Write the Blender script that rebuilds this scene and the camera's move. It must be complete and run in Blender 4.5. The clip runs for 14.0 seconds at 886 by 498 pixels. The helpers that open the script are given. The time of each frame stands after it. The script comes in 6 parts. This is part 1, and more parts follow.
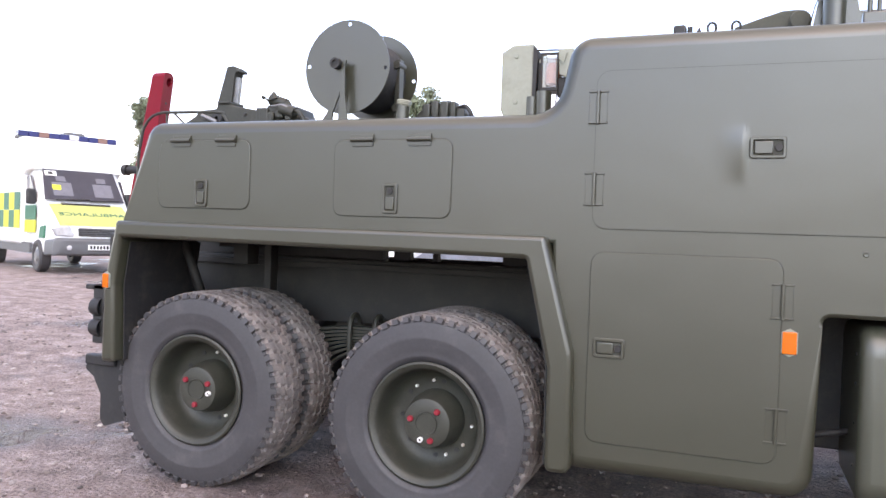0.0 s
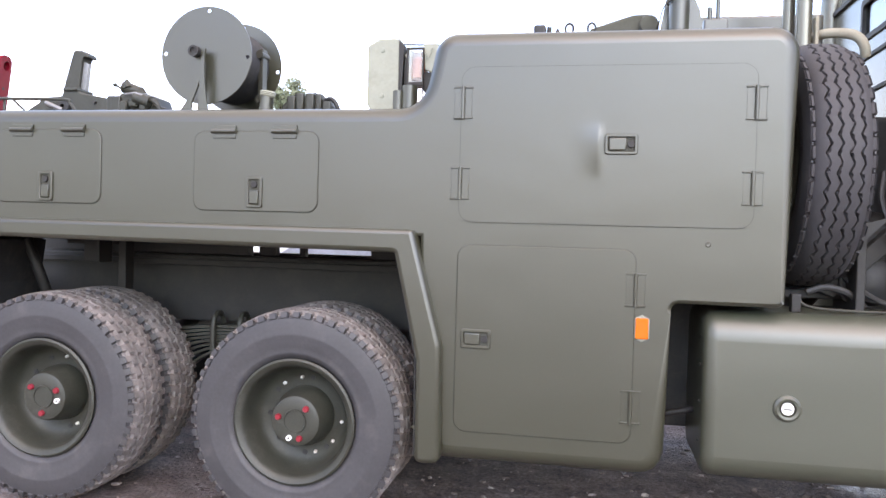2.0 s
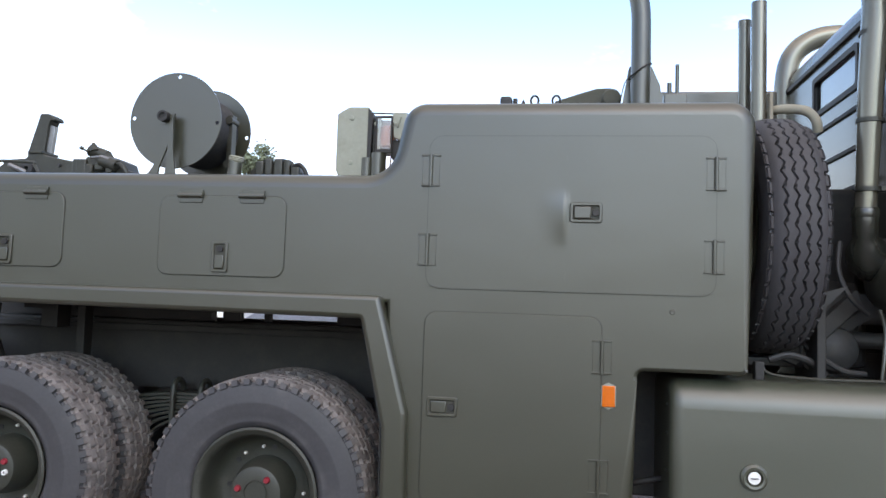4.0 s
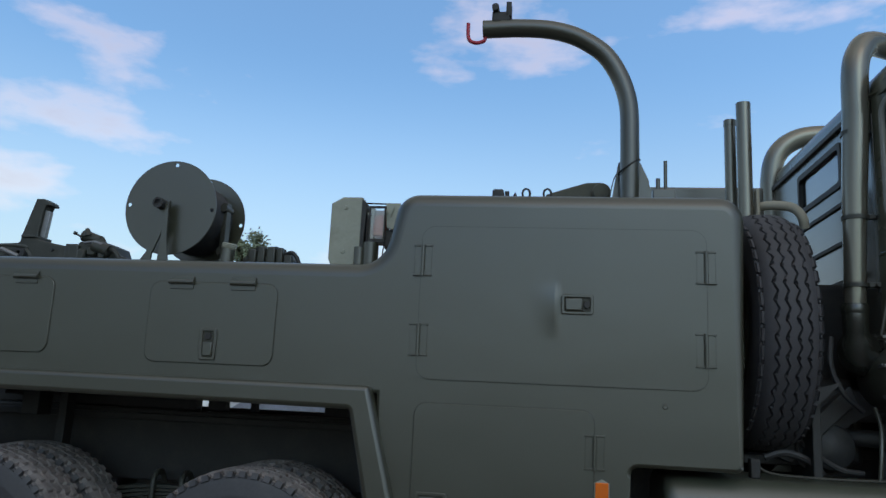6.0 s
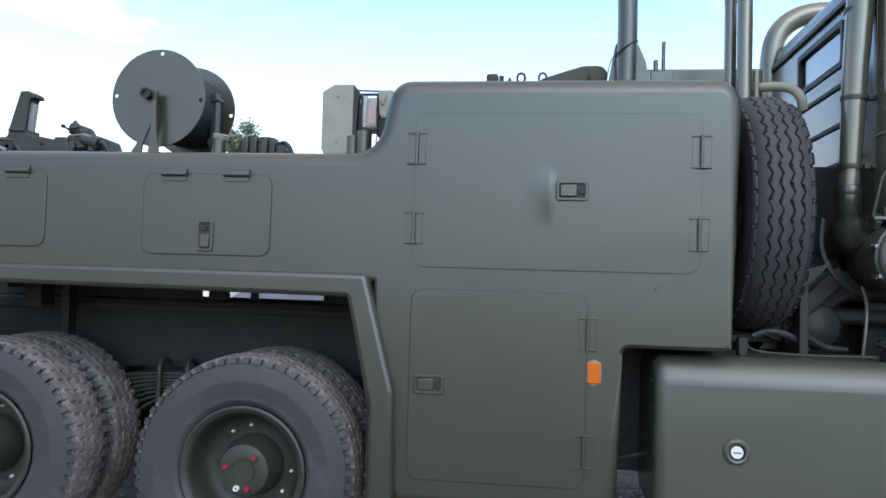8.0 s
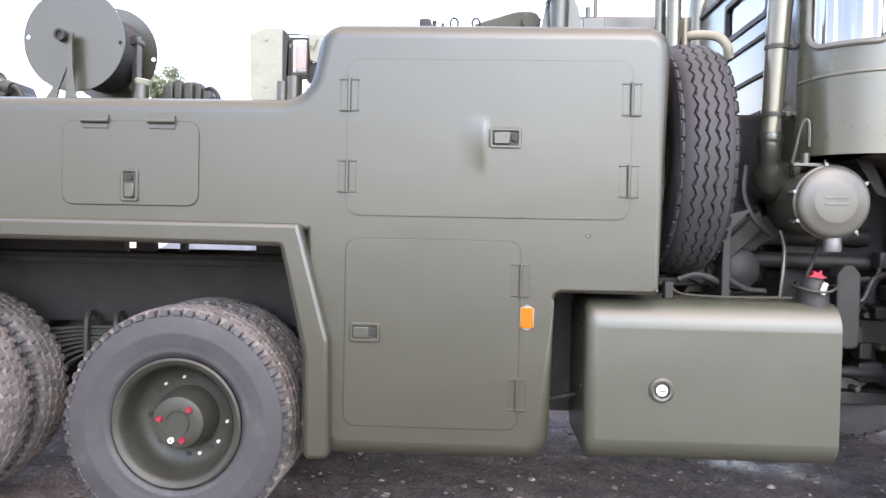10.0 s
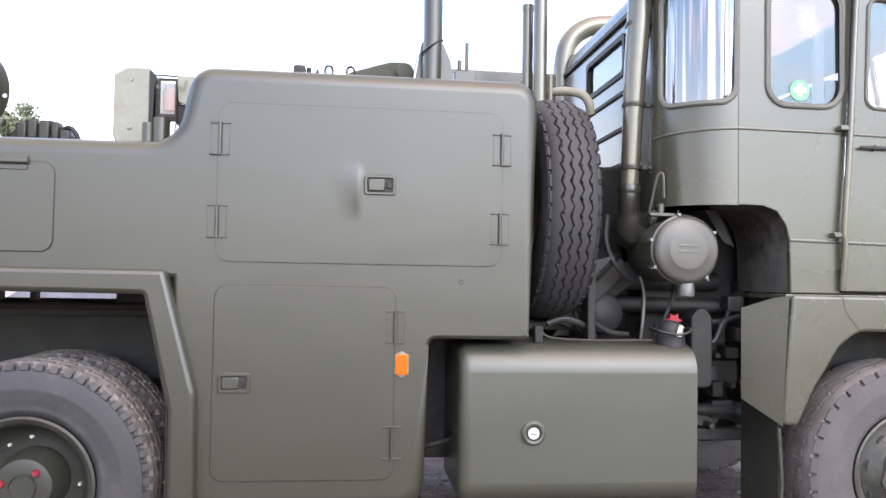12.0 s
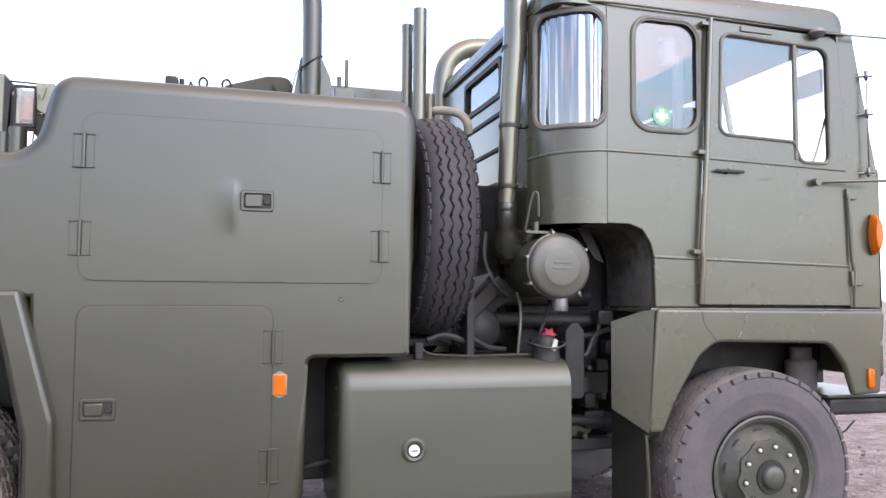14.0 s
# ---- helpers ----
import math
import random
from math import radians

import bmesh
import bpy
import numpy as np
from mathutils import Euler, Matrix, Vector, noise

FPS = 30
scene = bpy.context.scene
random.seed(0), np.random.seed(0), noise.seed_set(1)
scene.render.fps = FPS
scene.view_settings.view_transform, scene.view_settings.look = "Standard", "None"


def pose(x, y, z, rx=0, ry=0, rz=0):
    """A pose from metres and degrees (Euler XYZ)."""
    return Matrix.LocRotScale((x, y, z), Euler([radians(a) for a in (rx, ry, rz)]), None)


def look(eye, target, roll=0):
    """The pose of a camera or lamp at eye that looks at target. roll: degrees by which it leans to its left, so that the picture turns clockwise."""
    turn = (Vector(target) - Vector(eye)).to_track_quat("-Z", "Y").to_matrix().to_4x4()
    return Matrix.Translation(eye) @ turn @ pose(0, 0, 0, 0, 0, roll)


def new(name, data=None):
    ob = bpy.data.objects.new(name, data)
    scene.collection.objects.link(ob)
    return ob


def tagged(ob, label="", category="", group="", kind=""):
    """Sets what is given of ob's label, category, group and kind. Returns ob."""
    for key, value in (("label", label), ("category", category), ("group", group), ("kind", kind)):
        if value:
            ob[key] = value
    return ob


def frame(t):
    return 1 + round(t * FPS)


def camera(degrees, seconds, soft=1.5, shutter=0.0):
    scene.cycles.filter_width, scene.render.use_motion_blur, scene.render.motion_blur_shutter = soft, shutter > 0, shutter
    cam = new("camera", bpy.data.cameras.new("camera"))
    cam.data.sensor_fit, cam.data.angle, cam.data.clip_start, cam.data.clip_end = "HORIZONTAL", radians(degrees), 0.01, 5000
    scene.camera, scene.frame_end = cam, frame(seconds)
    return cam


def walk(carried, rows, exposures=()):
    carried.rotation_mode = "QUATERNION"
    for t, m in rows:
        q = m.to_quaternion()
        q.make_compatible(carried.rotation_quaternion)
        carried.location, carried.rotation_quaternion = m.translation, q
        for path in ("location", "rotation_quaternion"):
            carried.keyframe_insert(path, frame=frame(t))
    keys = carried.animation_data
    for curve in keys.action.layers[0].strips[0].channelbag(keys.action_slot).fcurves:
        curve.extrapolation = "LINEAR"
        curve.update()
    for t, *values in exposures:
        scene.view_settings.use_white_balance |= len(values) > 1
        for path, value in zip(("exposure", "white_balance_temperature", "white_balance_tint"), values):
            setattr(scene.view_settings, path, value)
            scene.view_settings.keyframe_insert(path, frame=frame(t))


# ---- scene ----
cam = camera(60.0, 14.0)
EYE = Vector((0.072, -3.371, 1.418))
# seconds, yaw to the left, pitch up, roll in degrees: a turn on the spot
TURNS = [
    (0, 20.83, -1.02, 2.05),
    (0.5, 18.66, -1.11, 1.94),
    (1, 16.52, -1.15, 1.82),
    (1.5, 13.88, -1.15, 1.72),
    (2, 11.00, -1.17, 1.60),
    (2.5, 8.59, -1.12, 1.65),
    (3, 6.93, -0.38, 1.92),
    (3.5, 8.55, 2.31, 1.96),
    (3.7, 8.69, 2.94, 1.89),
    (5.8, 8.38, 10.08, 2.36),
    (6, 8.33, 10.57, 2.70),
    (6.5, 8.26, 11.75, 2.71),
    (7, 8.11, 10.55, 2.22),
    (7.2, 7.96, 8.48, 1.91),
    (7.5, 7.75, 5.15, 1.84),
    (7.7, 7.69, 3.81, 1.81),
    (9.8, 4.96, -1.93, 1.14),
    (10, 2.65, -1.50, 1.14),
    (10.5, -1.49, -0.12, 1.12),
    (11, -2.90, 0.64, 0.99),
    (11.5, -4.64, 1.34, 0.98),
    (12, -6.62, 2.14, 1.01),
    (12.5, -8.35, 2.86, 1.00),
    (13, -10.56, 3.49, 0.89),
    (13.5, -13.24, 3.71, 0.67),
    (14, -15.54, 3.53, 0.46),
]


def gaze(yaw, pitch, roll):
    y, p = radians(yaw), radians(pitch)
    return look(EYE, EYE + Vector((-math.sin(y) * math.cos(p), math.cos(y) * math.cos(p), math.sin(p))), roll)


# seconds, stops, kelvin, tint: the sky darkens the picture while the camera looks up
EXPOSURES = [(0, 1.4, 12400, 64), (1.5, 1.64, 12400, 64), (3.0, 1.84, 12400, 64), (3.5, 1.44, 12200, 62), (3.7, 1.2, 12000, 60), (4.6, 0.25, 10900, 53), (5.8, -0.52, 10200, 46),
             (6.5, -0.4, 10200, 46), (7.0, -0.32, 10200, 46), (7.5, 0.08, 9700, 49), (8.2, 0.9, 10500, 53), (9.8, 1.99, 12400, 64), (10.5, 1.96, 12400, 64), (12.5, 1.44, 12400, 64), (14, 1.26, 12400, 64)]
walk(cam, [(t, gaze(*a)) for t, *a in TURNS], EXPOSURES)

# ---- light ----
SUN_AZ, SUN_EL = radians(160), radians(36)      # veiled by thin cloud, behind the camera


def make_world():
    w = bpy.data.worlds.new("sky")
    scene.world = w
    w.use_nodes = True
    nt = w.node_tree
    nt.nodes.clear()
    out = nt.nodes.new("ShaderNodeOutputWorld")
    bg = nt.nodes.new("ShaderNodeBackground")
    sky = nt.nodes.new("ShaderNodeTexSky")
    sky.sky_type, sky.sun_disc = "NISHITA", False
    sky.sun_elevation, sky.sun_rotation = SUN_EL, SUN_AZ
    sky.air_density, sky.dust_density, sky.ozone_density = 1.0, 0.6, 1.0
    tc = nt.nodes.new("ShaderNodeTexCoord")
    mp = nt.nodes.new("ShaderNodeMapping")
    mp.inputs["Scale"].default_value = (1.6, 1.6, 4.2)
    mp.inputs["Location"].default_value = (1.35, 0.7, 0.4)
    mp.inputs["Rotation"].default_value = (0, 0, radians(60))
    no = nt.nodes.new("ShaderNodeTexNoise")
    no.inputs["Scale"].default_value, no.inputs["Detail"].default_value = 2.6, 7
    no.inputs["Roughness"].default_value = 0.53
    rp = nt.nodes.new("ShaderNodeValToRGB")
    rp.color_ramp.elements[0].position, rp.color_ramp.elements[1].position = 0.56, 1.0
    mix = nt.nodes.new("ShaderNodeMix")
    mix.data_type = "RGBA"
    haze = nt.nodes.new("ShaderNodeMix")
    haze.data_type = "RGBA"
    haze.inputs["B"].default_value = (4.0, 7.8, 9.6, 1)
    tone = nt.nodes.new("ShaderNodeMix")
    tone.data_type, tone.blend_type = "RGBA", "MULTIPLY"
    tone.inputs["Factor"].default_value = 1.0
    tone.inputs["B"].default_value = (0.38, 1.74, 2.38, 1)
    bg.inputs["Strength"].default_value = 0.1875
    l = nt.links.new
    l(tc.outputs["Generated"], mp.inputs["Vector"])
    l(mp.outputs["Vector"], no.inputs["Vector"])
    # haze towards the horizon, and a thicker veil of cloud round the sun
    sep = nt.nodes.new("ShaderNodeSeparateXYZ")
    l(tc.outputs["Generated"], sep.inputs[0])
    low = nt.nodes.new("ShaderNodeMapRange")
    low.interpolation_type = "SMOOTHSTEP"
    low.inputs["From Min"].default_value, low.inputs["From Max"].default_value = 0.0, 0.42
    low.inputs["To Min"].default_value, low.inputs["To Max"].default_value = 0.85, 0.03
    l(sep.outputs["Z"], low.inputs["Value"])
    # thin high cloud overhead
    high = nt.nodes.new("ShaderNodeMapRange")
    high.interpolation_type = "SMOOTHSTEP"
    high.inputs["From Min"].default_value, high.inputs["From Max"].default_value = 0.5, 0.85
    high.inputs["To Min"].default_value, high.inputs["To Max"].default_value = 0.0, 0.75
    l(sep.outputs["Z"], high.inputs["Value"])
    white = nt.nodes.new("ShaderNodeMath")
    white.use_clamp = True
    l(low.outputs["Result"], white.inputs[0])
    l(high.outputs["Result"], white.inputs[1])
    l(white.outputs[0], haze.inputs["Factor"])
    veil = nt.nodes.new("ShaderNodeVectorMath")
    veil.operation = "DOT_PRODUCT"
    veil.inputs[1].default_value = (math.sin(SUN_AZ) * math.cos(SUN_EL), math.cos(SUN_AZ) * math.cos(SUN_EL), math.sin(SUN_EL))
    l(tc.outputs["Generated"], veil.inputs[0])
    thick = nt.nodes.new("ShaderNodeMapRange")
    thick.interpolation_type = "SMOOTHSTEP"
    thick.inputs["From Min"].default_value, thick.inputs["From Max"].default_value = -0.1, 1.0
    thick.inputs["To Min"].default_value, thick.inputs["To Max"].default_value = 0.0, 0.12
    l(veil.outputs["Value"], thick.inputs["Value"])
    more = nt.nodes.new("ShaderNodeMath")
    l(no.outputs["Fac"], more.inputs[0])
    l(thick.outputs["Result"], more.inputs[1])
    l(more.outputs[0], rp.inputs["Fac"])
    l(sky.outputs["Color"], tone.inputs["A"])
    l(tone.outputs["Result"], haze.inputs["A"])
    l(haze.outputs["Result"], mix.inputs["A"])
    l(rp.outputs["Color"], mix.inputs["Factor"])
    # thick cloud is grey beneath, thin cloud white
    body = nt.nodes.new("ShaderNodeValToRGB")
    be = body.color_ramp.elements
    be[0].position, be[0].color = 0.64, (1.0, 1.09, 1.11, 1)
    be[1].position, be[1].color = 0.78, (0.26, 0.29, 0.32, 1)
    lift = nt.nodes.new("ShaderNodeMix")
    lift.data_type, lift.blend_type = "RGBA", "MULTIPLY"
    lift.inputs["Factor"].default_value = 1.0
    lift.inputs["B"].default_value = (11.5, 11.5, 11.5, 1)
    l(more.outputs[0], body.inputs["Fac"])
    l(body.outputs["Color"], lift.inputs["A"])
    l(lift.outputs["Result"], mix.inputs["B"])
    # the sky brightens towards the veiled sun and is darkest at right angles to it
    turn = nt.nodes.new("ShaderNodeMapRange")
    turn.inputs["From Min"].default_value, turn.inputs["From Max"].default_value = -1.0, 1.0
    l(veil.outputs["Value"], turn.inputs["Value"])
    glow = nt.nodes.new("ShaderNodeValToRGB")
    glow.color_ramp.interpolation = "EASE"
    ge = glow.color_ramp.elements
    ge[0].position, ge[0].color = 0.22, (0.74, 0.74, 0.74, 1)
    ge[1].position, ge[1].color = 1.0, (0.95, 0.95, 0.95, 1)
    for at, v in ((0.38, 0.96), (0.54, 0.55), (0.72, 0.48), (0.93, 0.86)):
        ge.new(at).color = (v, v, v, 1)
    l(turn.outputs["Result"], glow.inputs["Fac"])
    aureole = nt.nodes.new("ShaderNodeMix")
    aureole.data_type, aureole.blend_type = "RGBA", "MULTIPLY"
    aureole.inputs["Factor"].default_value = 1.0
    l(mix.outputs["Result"], aureole.inputs["A"])
    l(glow.outputs["Color"], aureole.inputs["B"])
    l(aureole.outputs["Result"], bg.inputs["Color"])
    l(bg.outputs["Background"], out.inputs["Surface"])


make_world()
sun = new("sun", bpy.data.lights.new("sun", "SUN"))
sun.data.energy, sun.data.angle, sun.data.color = 0.3, radians(45), (0.97, 1.0, 1.0)
sun.rotation_euler = (Vector((math.sin(SUN_AZ) * math.cos(SUN_EL), math.cos(SUN_AZ) * math.cos(SUN_EL), math.sin(SUN_EL)))).to_track_quat("Z", "Y").to_euler()


# ---- materials ----
def material(name, color, rough=0.5, metal=0.0, vary=0.12, scale=6.0, grain=60.0, bump=0.0, dirt=None, dirt_at=0.62, coat=0.0, spec=0.5, wave=0.0):
    """Paint, rubber or metal with variation at two scales, and patches of dirt where dirt is a colour."""
    m = bpy.data.materials.new(name)
    m.use_nodes = True
    nt = m.node_tree
    b = nt.nodes["Principled BSDF"]
    b.inputs["Metallic"].default_value = metal
    b.inputs["Coat Weight"].default_value = coat
    b.inputs["Specular IOR Level"].default_value = spec
    l, n = nt.links.new, nt.nodes.new
    tc = n("ShaderNodeTexCoord")
    big, fine = n("ShaderNodeTexNoise"), n("ShaderNodeTexNoise")
    for tex, s, d in ((big, scale, 5), (fine, grain, 4)):
        tex.inputs["Scale"].default_value, tex.inputs["Detail"].default_value = s, d
        l(tc.outputs["Object"], tex.inputs["Vector"])
    add = n("ShaderNodeMath")
    add.operation = "MULTIPLY_ADD"
    add.inputs[1].default_value = 0.45
    l(fine.outputs["Fac"], add.inputs[0])
    half = n("ShaderNodeMath")
    half.operation = "MULTIPLY"
    half.inputs[1].default_value = 0.55
    l(big.outputs["Fac"], half.inputs[0])
    l(half.outputs[0], add.inputs[2])
    ramp = n("ShaderNodeValToRGB")
    e = ramp.color_ramp.elements
    e[0].position, e[1].position = 0.3, 0.7
    e[0].color = (*[c * (1 - vary) for c in color], 1)
    e[1].color = (*[min(1, c * (1 + vary)) for c in color], 1)
    l(add.outputs[0], ramp.inputs["Fac"])
    col = ramp.outputs["Color"]
    if dirt:
        patch = n("ShaderNodeTexNoise")
        patch.inputs["Scale"].default_value, patch.inputs["Detail"].default_value = scale * 0.8 + 1.5, 8
        patch.inputs["Roughness"].default_value = 0.68
        l(tc.outputs["Object"], patch.inputs["Vector"])
        pr = n("ShaderNodeValToRGB")
        pr.color_ramp.elements[0].position, pr.color_ramp.elements[1].position = dirt_at - 0.12, dirt_at + 0.1
        l(patch.outputs["Fac"], pr.inputs["Fac"])
        mx = n("ShaderNodeMix")
        mx.data_type = "RGBA"
        mx.inputs["B"].default_value = (*dirt, 1)
        l(pr.outputs["Color"], mx.inputs["Factor"])
        l(col, mx.inputs["A"])
        col = mx.outputs["Result"]
    l(col, b.inputs["Base Color"])
    rr = n("ShaderNodeMapRange")
    rr.inputs["To Min"].default_value, rr.inputs["To Max"].default_value = max(0.02, rough - 0.03), min(1, rough + 0.05)
    l(big.outputs["Fac"], rr.inputs["Value"])
    l(rr.outputs["Result"], b.inputs["Roughness"])
    if bump:
        bp = n("ShaderNodeBump")
        bp.inputs["Strength"].default_value, bp.inputs["Distance"].default_value = bump, 0.004
        l(fine.outputs["Fac"], bp.inputs["Height"])
        l(bp.outputs["Normal"], b.inputs["Normal"])
    if wave:
        # slight unevenness of large sheets
        soft = n("ShaderNodeTexNoise")
        soft.inputs["Scale"].default_value, soft.inputs["Detail"].default_value = 3.2, 1
        l(tc.outputs["Object"], soft.inputs["Vector"])
        wb = n("ShaderNodeBump")
        wb.inputs["Strength"].default_value, wb.inputs["Distance"].default_value = wave, 0.05
        l(soft.outputs["Fac"], wb.inputs["Height"])
        l(wb.outputs["Normal"], b.inputs["Normal"])
    return m


def glass(name, tint=(0.9, 0.95, 0.95), gloss=0.25):
    m = bpy.data.materials.new(name)
    m.use_nodes = True
    nt = m.node_tree
    nt.nodes.clear()
    out, mx = nt.nodes.new("ShaderNodeOutputMaterial"), nt.nodes.new("ShaderNodeMixShader")
    tr, gl = nt.nodes.new("ShaderNodeBsdfTransparent"), nt.nodes.new("ShaderNodeBsdfGlossy")
    lw = nt.nodes.new("ShaderNodeLayerWeight")
    pw = nt.nodes.new("ShaderNodeMath")
    pw.operation = "POWER"
    pw.inputs[1].default_value = 4.0
    ad = nt.nodes.new("ShaderNodeMath")
    ad.operation = "ADD"
    ad.use_clamp = True
    ad.inputs[1].default_value = gloss
    tr.inputs["Color"].default_value = (*tint, 1)
    gl.inputs["Roughness"].default_value = 0.01
    l = nt.links.new
    l(lw.outputs["Facing"], pw.inputs[0])
    l(pw.outputs[0], ad.inputs[0])
    l(ad.outputs[0], mx.inputs["Fac"])
    l(tr.outputs[0], mx.inputs[1])
    l(gl.outputs[0], mx.inputs[2])
    l(mx.outputs[0], out.inputs["Surface"])
    return m


OLIVE = material("olive_paint", (0.0395, 0.039, 0.0252), 0.31, vary=0.09, scale=1.1, grain=220, spec=1.0, wave=0.07)
OLIVE_GLOSS = material("olive_gloss_paint", (0.063, 0.067, 0.049), 0.33, vary=0.05, scale=2.5, grain=150, spec=0.85)
OLIVE_WHEEL = material("olive_wheel_paint", (0.034, 0.035, 0.027), 0.48, vary=0.25, scale=11, grain=90, bump=0.08, dirt=(0.07, 0.067, 0.057), dirt_at=0.68, spec=0.5)
WHEEL_LIGHT = material("dusty_olive_wheel_paint", (0.058, 0.06, 0.048), 0.42, vary=0.2, scale=12, grain=90, bump=0.06, dirt=(0.1, 0.095, 0.082), dirt_at=0.62, spec=0.7)
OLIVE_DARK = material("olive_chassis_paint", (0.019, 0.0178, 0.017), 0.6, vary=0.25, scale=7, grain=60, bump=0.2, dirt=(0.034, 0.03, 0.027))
SEAM = material("door_seal", (0.05, 0.05, 0.04), 0.8)
FRAME_PAINT = material("worn_window_frame_paint", (0.155, 0.152, 0.128), 0.45, vary=0.14, scale=9, grain=120)
GREY_SEAL = material("grey_window_rubber", (0.17, 0.17, 0.155), 0.55, vary=0.12, scale=14)
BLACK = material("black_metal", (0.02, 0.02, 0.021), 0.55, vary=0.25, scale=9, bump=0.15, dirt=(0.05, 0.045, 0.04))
RUBBER = material("tyre_rubber", (0.047, 0.0445, 0.0475), 0.55, vary=0.2, scale=7, grain=60, bump=0.14, dirt=(0.082, 0.073, 0.072), dirt_at=0.66)
RUBBER_DUSTY = material("dusty_tyre_rubber", (0.1, 0.088, 0.09), 0.72, vary=0.2, scale=6, grain=60, bump=0.14, dirt=(0.12, 0.104, 0.1), dirt_at=0.6)
TREAD = material("muddy_tread", (0.16, 0.134, 0.127), 0.85, vary=0.35, scale=9, grain=55, bump=0.4, dirt=(0.27, 0.222, 0.208), dirt_at=0.56)
TREAD_DRY = material("dry_mud_tread", (0.2, 0.165, 0.152), 0.85, vary=0.25, scale=9, grain=55, bump=0.3, dirt=(0.27, 0.225, 0.21), dirt_at=0.5)
TREAD_CLEAN = material("clean_tread", (0.047, 0.043, 0.046), 0.7, vary=0.15, scale=6, grain=60, bump=0.2)
RED = material("red_paint", (0.3, 0.002, 0.012), 0.45, spec=0.3, vary=0.1, scale=5)
RED_PLUG = material("faded_red_plug", (0.36, 0.02, 0.03), 0.4)
RED_PLASTIC = material("red_plastic", (0.6, 0.02, 0.04), 0.35)
ORANGE = material("orange_lens", (0.88, 0.13, 0.008), 0.25, vary=0.08, scale=30)
PIPE_PAINT = material("olive_pipe_paint", (0.19, 0.172, 0.138), 0.22, metal=0.55, vary=0.06, scale=3, grain=120, spec=0.9)
CAB_PAINT = material("olive_cab_paint", (0.079, 0.08, 0.055), 0.26, vary=0.07, scale=1.6, grain=160, spec=1.0, wave=0.07)
MUDDY = material("mud_coated_steel", (0.13, 0.115, 0.103), 0.85, vary=0.3, scale=5, grain=70, bump=0.2, dirt=(0.04, 0.035, 0.03), dirt_at=0.55)
TANK_PAINT = material("olive_tank_paint", (0.054, 0.058, 0.04), 0.38, vary=0.08, scale=2.5, grain=150, spec=1.0, wave=0.12)
ELBOW_PAINT = material("dark_olive_elbow", (0.03, 0.031, 0.024), 0.22, vary=0.1, scale=6, spec=0.9)
CAB_REAR_PAINT = material("olive_cab_rear_paint", (0.062, 0.061, 0.046), 0.22, vary=0.06, scale=1.1, grain=220, spec=1.0)
CREAM = material("cream_lamp_housing", (0.27, 0.275, 0.22), 0.45, vary=0.1, scale=8, dirt=(0.21, 0.21, 0.16), dirt_at=0.66)
CHROME = material("bright_metal", (0.6, 0.6, 0.6), 0.25, metal=1.0, vary=0.1)
STEEL = material("dull_steel", (0.25, 0.25, 0.25), 0.45, metal=0.8, vary=0.2, scale=12)
WHITE = material("white_plastic", (0.78, 0.78, 0.76), 0.4, vary=0.05)
TAN = material("tan_strap", (0.31, 0.27, 0.21), 0.8, vary=0.15, scale=14, grain=200, bump=0.2)
LID_PAINT = material("dusty_lid_paint", (0.1, 0.097, 0.08), 0.4, vary=0.14, scale=16, grain=120, spec=0.8)
CANVAS = material("rolled_canvas", (0.085, 0.085, 0.068), 0.9, vary=0.12, scale=9, bump=0.3)
CLEAR = glass("clear_glass", (0.95, 0.96, 0.96), 0.09)
CAB_GLASS = glass("cab_glass", (0.6, 0.63, 0.67), 0.11)
CORNER_GLASS = glass("corner_glass", (0.5, 0.56, 0.62), 0.42)


# ---- mesh helpers ----
def finish(bm, smooth=38):
    bmesh.ops.recalc_face_normals(bm, faces=bm.faces)
    if not any(f.smooth for f in bm.faces):
        for f in bm.faces:
            f.smooth = True
    for e in bm.edges:
        if len(e.link_faces) == 2 and e.calc_face_angle(0) > radians(smooth):
            e.smooth = False
    return bm


def mesh_of(name, bm, mat, smooth=38):
    finish(bm, smooth)
    me = bpy.data.meshes.new(name)
    bm.to_mesh(me)
    bm.free()
    for m in (mat if isinstance(mat, (list, tuple)) else [mat]):
        me.materials.append(m)
    return me


def part(name, bm, mat, parent=None, label="", smooth=38, at=None):
    """One mesh object under a thing or a part."""
    me = bm if isinstance(bm, bpy.types.Mesh) else mesh_of(name, bm, mat, smooth)
    ob = new(name, me)
    if at is not None:
        ob.matrix_basis = at
    ob.parent = parent
    return tagged(ob, label) if label else ob


def thing(name, label, category, at=(0, 0, 0), group="", kind=""):
    ob = new(name)
    ob.location = at
    return tagged(ob, label, category, group, kind)


def level_flat(bm, faces=None):
    """Faces square to an axis stay flat, the rest are smooth."""
    bm.normal_update()
    for f in faces or bm.faces:
        f.smooth = max(abs(c) for c in f.normal) < 0.9995


